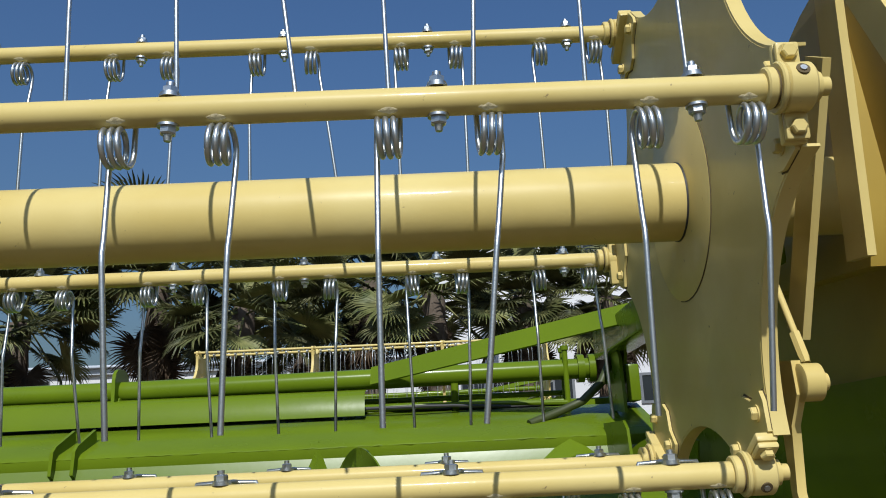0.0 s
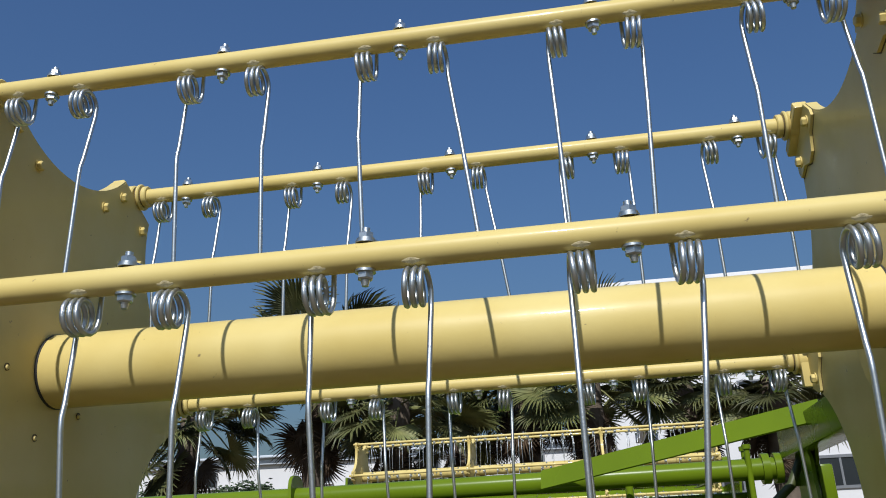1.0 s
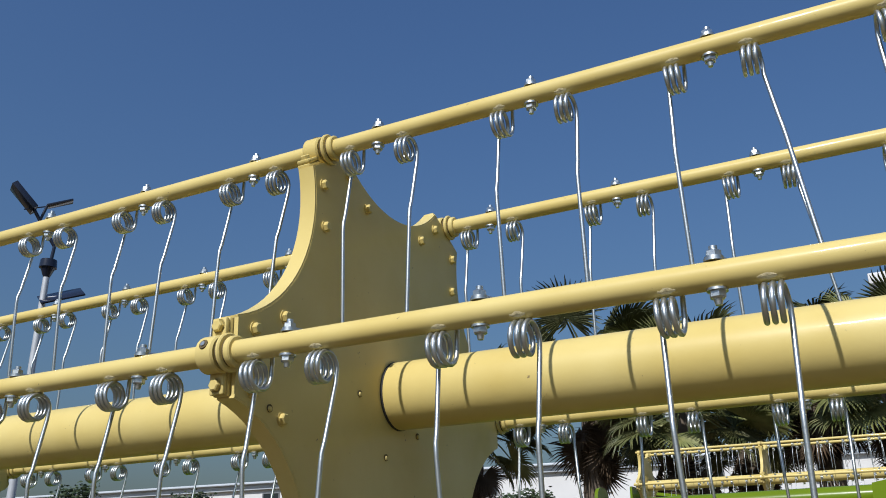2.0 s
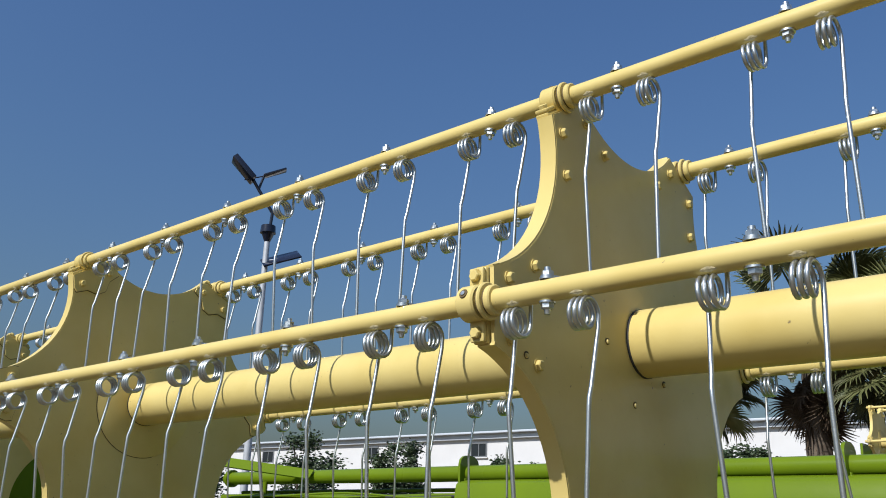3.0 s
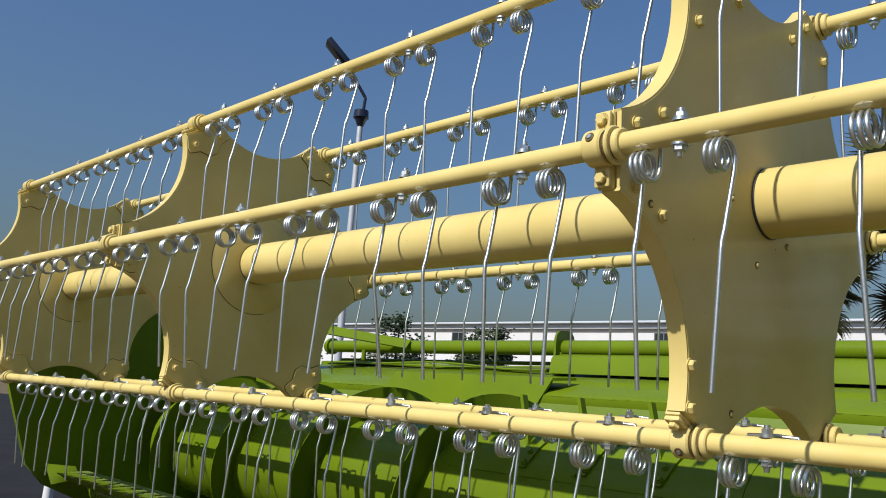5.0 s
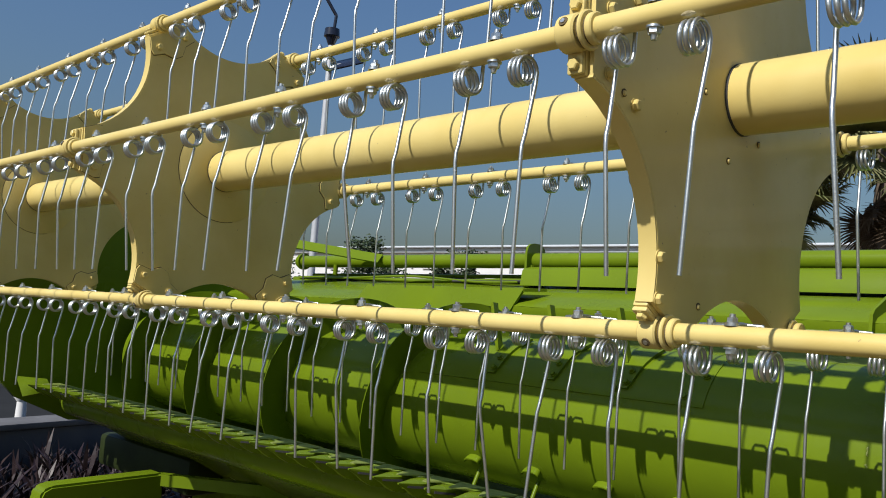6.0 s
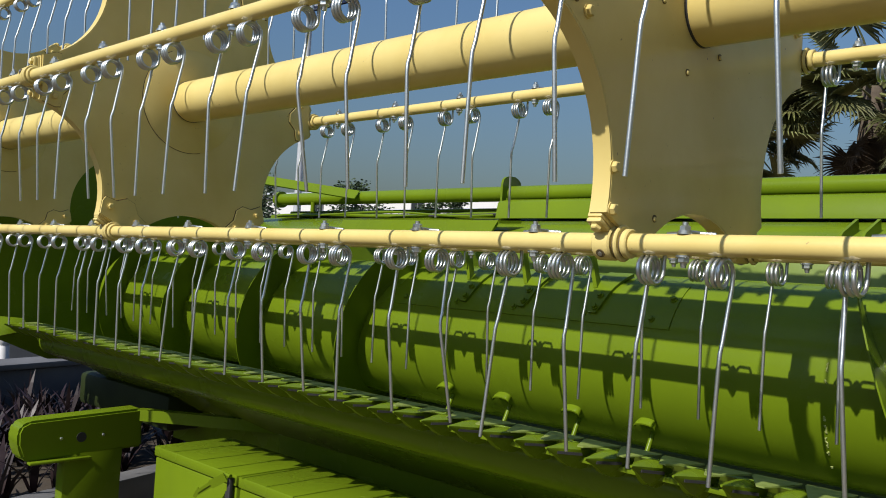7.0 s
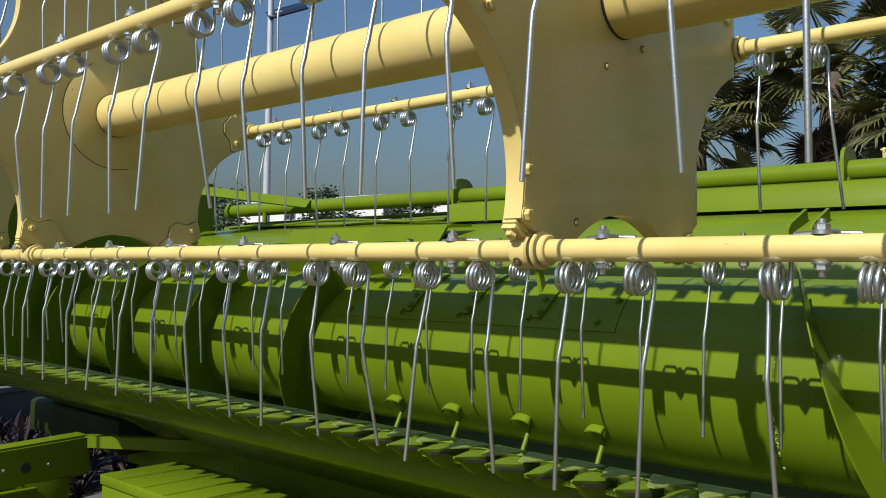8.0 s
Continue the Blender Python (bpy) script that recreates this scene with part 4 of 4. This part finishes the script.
for i, (x, y) in enumerate(((-7.0, 1.35), (-7.3, 2.2), (-7.6, 3.05))):
    p = thing("white_bollard", "small white turned bollard behind the low wall", "bollard", group="bollards", at=(x, y, 0))
    bm = bmesh.new()
    sweep(bm, [(0, 0, z) for z in (0, 0.06, 0.08, 0.38, 0.42, 0.47, 0.50, 0.54, 0.58, 0.60)], 0.05, 14, radii=[0.09, 0.09, 0.05, 0.04, 0.07, 0.07, 0.03, 0.045, 0.045, 0.012])
    part("post", bm, WHITE, p)

# ---------------------------------------------------------------- buildings
AZ = radians(-4)
BUILD = Matrix.Translation((0.9, -1.4, 0)) @ Matrix.Rotation(-AZ, 4, "Z")
DIST, ROOF = 45.0, 1.38 + 45 * math.tan(radians(6.95))
bm = bmesh.new()
for lo, hi in (((-0.62, -0.05, -0.45), (-0.54, 0.05, 0.45)), ((0.54, -0.05, -0.45), (0.62, 0.05, 0.45)), ((-0.54, -0.05, 0.37), (0.54, 0.05, 0.45)), ((-0.54, -0.05, -0.45), (0.54, 0.05, -0.37)), ((-0.03, -0.04, -0.37), (0.03, 0.04, 0.37))):
    box(bm, lo, hi)
wf = mesh_of("window_frame", bm, FRAME)
bm = bmesh.new()
box(bm, (-0.54, -0.02, -0.37), (0.54, 0.0, 0.37))
wp = mesh_of("window_pane", bm, GLASS)
bm = bmesh.new()
box(bm, (-0.7, -0.12, -0.52), (0.7, 0.02, -0.453), 0.01)
ws = mesh_of("window_sill", bm, WHITE)


def make_building():
    b = thing("white_building", "long low white building with a pale metal roof edge", "building")
    b.matrix_basis = BUILD
    bm = bmesh.new()
    box(bm, (-90, DIST, 0), (40, DIST + 14, ROOF - 0.42))
    part("wall", bm, WHITE, b)
    bm = bmesh.new()
    box(bm, (-90.3, DIST - 0.4, ROOF - 0.12), (40.3, DIST + 14.4, ROOF), 0.03)
    box(bm, (-90.2, DIST - 0.25, ROOF - 0.42), (40.2, DIST + 14.2, ROOF - 0.122), 0.02)
    part("roof", bm, FASCIA, b)
    bm = bmesh.new()
    box(bm, (-90.35, DIST - 0.55, ROOF - 0.10), (40.35, DIST - 0.402, ROOF + 0.02), 0.02)
    part("gutter", bm, FASCIA, b)
    for az in (-45.4, -38.4, -32.0, -17.35, -10.35, -24.5, -3.5, -52):
        x = DIST * math.tan(radians(az + 4))
        w = part("window", wf, FRAME, b)
        w.location = (x, DIST, ROOF - 1.05)
        part("pane", wp, GLASS, w)
        part("sill", ws, WHITE, w)
    return b


make_building()


def make_block(name, label, x0, x1, y0, depth, height, floors, cols):
    b = thing(name, label, "building", at=(0, 0, 0))
    bm = bmesh.new()
    box(bm, (x0, y0, 0), (x1, y0 + depth, height))
    part("wall", bm, WHITE, b)
    bm = bmesh.new()
    box(bm, (x0 - 0.2, y0 - 0.2, height + 0.004), (x1 + 0.2, y0 + depth + 0.2, height + 0.5), 0.03)
    part("roof", bm, WHITE, b)
    for f in range(floors):
        for c in range(cols):
            w = part("window", wf, FRAME, b)
            w.location = (x0 + (c + 0.5) * (x1 - x0) / cols, y0, height - 2.0 - f * 3.2)
            part("pane", wp, GLASS, w)
    return b


make_block("tall_building", "tall white rendered building behind the palms", 1.5, 16, 40, 12, 1.4 + 42 * math.tan(radians(16.6)) - 0.5, 4, 5)
make_block("side_building", "plain white hall behind the second machine", 3.0, 22, 24, 8, 5.2, 1, 6)

# ---------------------------------------------------------------- solar street lamp
def make_lamp():
    d, az = 25.0, -53.2
    x, y = 0.78 + d * math.sin(radians(az)), -1.5 + d * math.cos(radians(az))
    p = thing("solar_street_lamp", "galvanised street lamp with dark solar panels on a tall mast", "street lamp", at=(x, y, 0))
    side = Vector((math.cos(radians(az)), -math.sin(radians(az)), 0)).normalized()
    front = Vector((-math.sin(radians(az)), -math.cos(radians(az)), 0))
    up = Vector((0, 0, 1))

    def at(a, z, f=0.0):
        return side * a + up * z + front * f

    def slab(c, u, v, w, h, t, name, mat):
        bm = bmesh.new()
        n = u.cross(v).normalized()
        m = Matrix((u.normalized(), n.cross(u).normalized(), n)).transposed().to_4x4()
        box(bm, (-w / 2, -h / 2, -t / 2), (w / 2, h / 2, t / 2), 0.01, Matrix.Translation(c) @ m)
        return part(name, bm, mat, p)
    bm = bmesh.new()
    sweep(bm, [(0, 0, 0), (0, 0, 0.3), (0, 0, 0.32), (0, 0, 9.55)], 0.1, 14, radii=[0.14, 0.14, 0.115, 0.085])
    part("mast", bm, POLE, p)
    bm = bmesh.new()
    sweep(bm, [at(0, 9.3), at(0, 9.62)], 0.1, 12, radii=[0.07, 0.20])
    sweep(bm, [at(0, 9.62), at(0, 9.85)], 0.2, 12, radii=[0.24, 0.22])
    part("lantern", bm, PANEL, p)
    bm = bmesh.new()
    rod(bm, at(0.05, 9.85), at(0.08, 10.28), 0.05, 10)
    rod(bm, at(0.08, 10.28), at(-0.40, 11.0), 0.05, 10)
    rod(bm, at(-0.40, 11.0), at(-0.62, 11.35), 0.05, 10)
    rod(bm, at(-0.40, 11.0), at(-0.27, 11.48), 0.04, 10)
    rod(bm, at(-0.85, 11.27), at(-0.27, 11.46), 0.02, 8)
    part("bracket", bm, PANEL, p)
    slab(at(-0.90, 11.62), at(0.62, -0.66), front * 0.8 + up * 0.2, 0.92, 0.45, 0.17, "solar_panel", PANEL)
    slab(at(0.05, 11.60), at(0.64, 0.28), front, 0.72, 0.3, 0.06, "solar_panel", PANEL)
    slab(at(0.45, 8.86), at(1.10, 0.40), front * 0.75 - up * 0.52 - side * 0.12, 1.15, 0.75, 0.05, "solar_panel", PANEL)
    bm = bmesh.new()
    rod(bm, at(0, 8.75), at(0.45, 8.84), 0.03, 8)
    part("bracket", bm, POLE, p)
    return p


make_lamp()


# ---------------------------------------------------------------- shrubs before the white building
def make_shrub(x, y, h, w, seed):
    rnd = random.Random(seed)
    s = thing("shrub", "dark green shrub with an open uneven crown", "shrub", group="shrubs", at=(x, y, 0))
    bm = bmesh.new()
    tips = []
    for i in range(9):
        az = rnd.uniform(0, math.tau)
        q = Vector((math.cos(az) * w * rnd.uniform(0.2, 0.9), math.sin(az) * w * rnd.uniform(0.2, 0.9), h * rnd.uniform(0.55, 0.98)))
        sweep(bm, [(0, 0, 0), (q.x * 0.25, q.y * 0.25, q.z * 0.5), q], 0.04, 6, radii=[0.08, 0.05, 0.015])
        tips += [q, q * 0.82]
    part("branches", bm, BARK, s)
    bm = bmesh.new()
    for q in tips:
        rad = w * rnd.uniform(0.20, 0.36)
        for i in range(260):
            p = q + Vector((rnd.gauss(0, rad * 0.55), rnd.gauss(0, rad * 0.55), rnd.gauss(0, rad * 0.45)))
            n = Vector((rnd.gauss(0, 1), rnd.gauss(0, 1), rnd.gauss(0.4, 1))).normalized()
            a, b = ring_frame(n)
            L = rnd.uniform(0.04, 0.085)
            bm.faces.new([bm.verts.new(p + a * L), bm.verts.new(p + b * L * 0.5), bm.verts.new(p - a * L), bm.verts.new(p - b * L * 0.5)])
    part("crown", mesh_of("crown", bm, BUSH, False), BUSH, s)
    return s


for i, (az, d, el, w) in enumerate(((-49.8, 30, 5.4, 1.35), (-43.9, 31, 5.0, 1.05), (-42.6, 31, 4.7, 0.8), (-37.5, 32, 4.3, 0.9), (-35.3, 32, 4.2, 0.75), (-27, 30, 5.2, 1.0), (-23.5, 30, 4.9, 1.1), (-56, 30, 5.0, 1.5), (-61, 30, 5.2, 1.6), (-20.5, 30, 4.9, 0.8))):
    make_shrub(0.85 + d * math.sin(radians(az)), -1.4 + d * math.cos(radians(az)), 1.38 + d * math.tan(radians(el)), w, 40 + i)


# ---------------------------------------------------------------- palms
def fan_mesh(name, seed, mat, droop_most=0.35):
    """A fan leaf: a bowed stalk and some forty narrow blades, joined at the base, set round its end."""
    rnd = random.Random(seed)
    bm = bmesh.new()
    sweep(bm, [(0, 0, 0), (0.35, 0, 0.05), (0.72, 0, 0.04), (1.0, 0, 0)], 0.02, 5, radii=[0.03, 0.02, 0.015, 0.012])
    n = 40
    for i in range(n):
        a = radians(-128 + 256 * i / (n - 1)) + rnd.uniform(-0.02, 0.02)
        L = 0.66 * (0.78 + 0.22 * math.cos(a / 2)) * rnd.uniform(0.88, 1.08)
        d = Vector((math.cos(a), math.sin(a), 0))
        w = Vector((-d.y, d.x, 0))
        droop = rnd.uniform(0.02, droop_most)
        cup = 0.10 * abs(math.sin(a))
        base = Vector((1.0, 0, 0))
        prev = None
        for s, ww, dz in ((0.02, 0.004, 0), (0.5, 0.0225, cup * 0.5), (0.78, 0.014, cup * 0.7 - 0.10 * droop), (1.0, 0.002, cup * 0.8 - droop * 0.6)):
            p = base + d * L * s + Vector((0, 0, dz * L))
            lift = Vector((0, 0, 0.009 if 0.1 < s < 0.9 else 0))
            row = [bm.verts.new(p - w * ww + lift), bm.verts.new(p - lift), bm.verts.new(p + w * ww + lift)]
            if prev:
                bm.faces.new((prev[0], prev[1], row[1], row[0]))
                bm.faces.new((prev[1], prev[2], row[2], row[1]))
            prev = row
    return mesh_of(name, bm, mat, smooth=False)


FANS = [fan_mesh("fan_leaf", s, LEAF) for s in (1, 2, 3)]
DEADFANS = [fan_mesh("dry_fan", s, DEAD, 0.9) for s in (4, 5)]


def make_palm(x, y, height, size, seed):
    rnd = random.Random(seed)
    p = thing("fan_palm", "fan palm with drooping dry leaves under a green crown", "palm tree", group="row of palms", at=(x, y, 0))
    bm = bmesh.new()
    pts, rad = [], []
    for i in range(17):
        f = i / 16
        pts.append((0.1 * math.sin(f * 2 + seed), 0.08 * math.cos(f * 3 + seed), height * f))
        rad.append(0.24 - 0.05 * f + (0.06 if i == 0 else 0) + 0.025 * (i % 2))
    sweep(bm, pts, 0.2, 12, radii=rad)
    part("trunk", bm, BARK, p)
    top = Vector(pts[-1])
    for i in range(50):
        dead = i >= 38
        el = rnd.uniform(-82, -48) if dead else rnd.uniform(-15, 80) if i % 4 else rnd.uniform(-45, 10)
        az = i * 137.5 + rnd.uniform(-15, 15)
        f = part("dry_frond" if dead else "frond", rnd.choice(DEADFANS if dead else FANS), LEAF, p)
        sc = size * rnd.uniform(0.8, 1.15) * (0.75 if dead else 1.0)
        lift = rnd.uniform(-0.9, -0.2) if dead else rnd.uniform(-0.25, 0.12)
        f.matrix_basis = Matrix.Translation(top + Vector((0, 0, lift))) @ pose(0, 0, 0, 0, 0, az) @ pose(0, 0, 0, 0, -el, 0) @ pose(0, 0, 0, rnd.uniform(-35, 35), 0, 0) @ pose(0.0, 0, 0, 0, rnd.uniform(0, 18), 0) @ Matrix.Scale(sc, 4)
    return p


PALMS = ((-25.4, 15.5, 9.2, 1.1), (-17.6, 16.5, 12.2, 1.25), (-12.3, 15.5, 10.4, 1.1), (-3.8, 17.5, 11.8, 1.1), (0.8, 15.5, 11.2, 1.0), (7.0, 16.5, 10.4, 1.0), (12.5, 16, 10, 1.0), (-8.0, 19.0, 9.0, 1.0))
for i, (az, d, el, size) in enumerate(PALMS):
    x, y = 0.9 + d * math.tan(radians(az)), -1.4 + d
    make_palm(x, y, 1.38 + d / math.cos(radians(az)) * math.tan(radians(el)), size, 10 + i)

# ---------------------------------------------------------------- far reel of the same make
far = copy_thing(reel, pose(1.17, 10.9, HUB_Z + 0.80, 0, 0, 0))
tagged(far, "cream-painted reel of a second header in the yard")
farh = copy_thing(header, pose(1.17, 10.9, 0.80, 0, 0, 0))
tagged(farh, "green header of a second machine standing in the yard")
for x in (-2.1, 1.2):
    bm = bmesh.new()
    box(bm, (x - 0.08, 0.83, -0.80), (x + 0.08, 0.99, 0.02), 0.008)
    part("support_leg", bm, GREEN, farh)
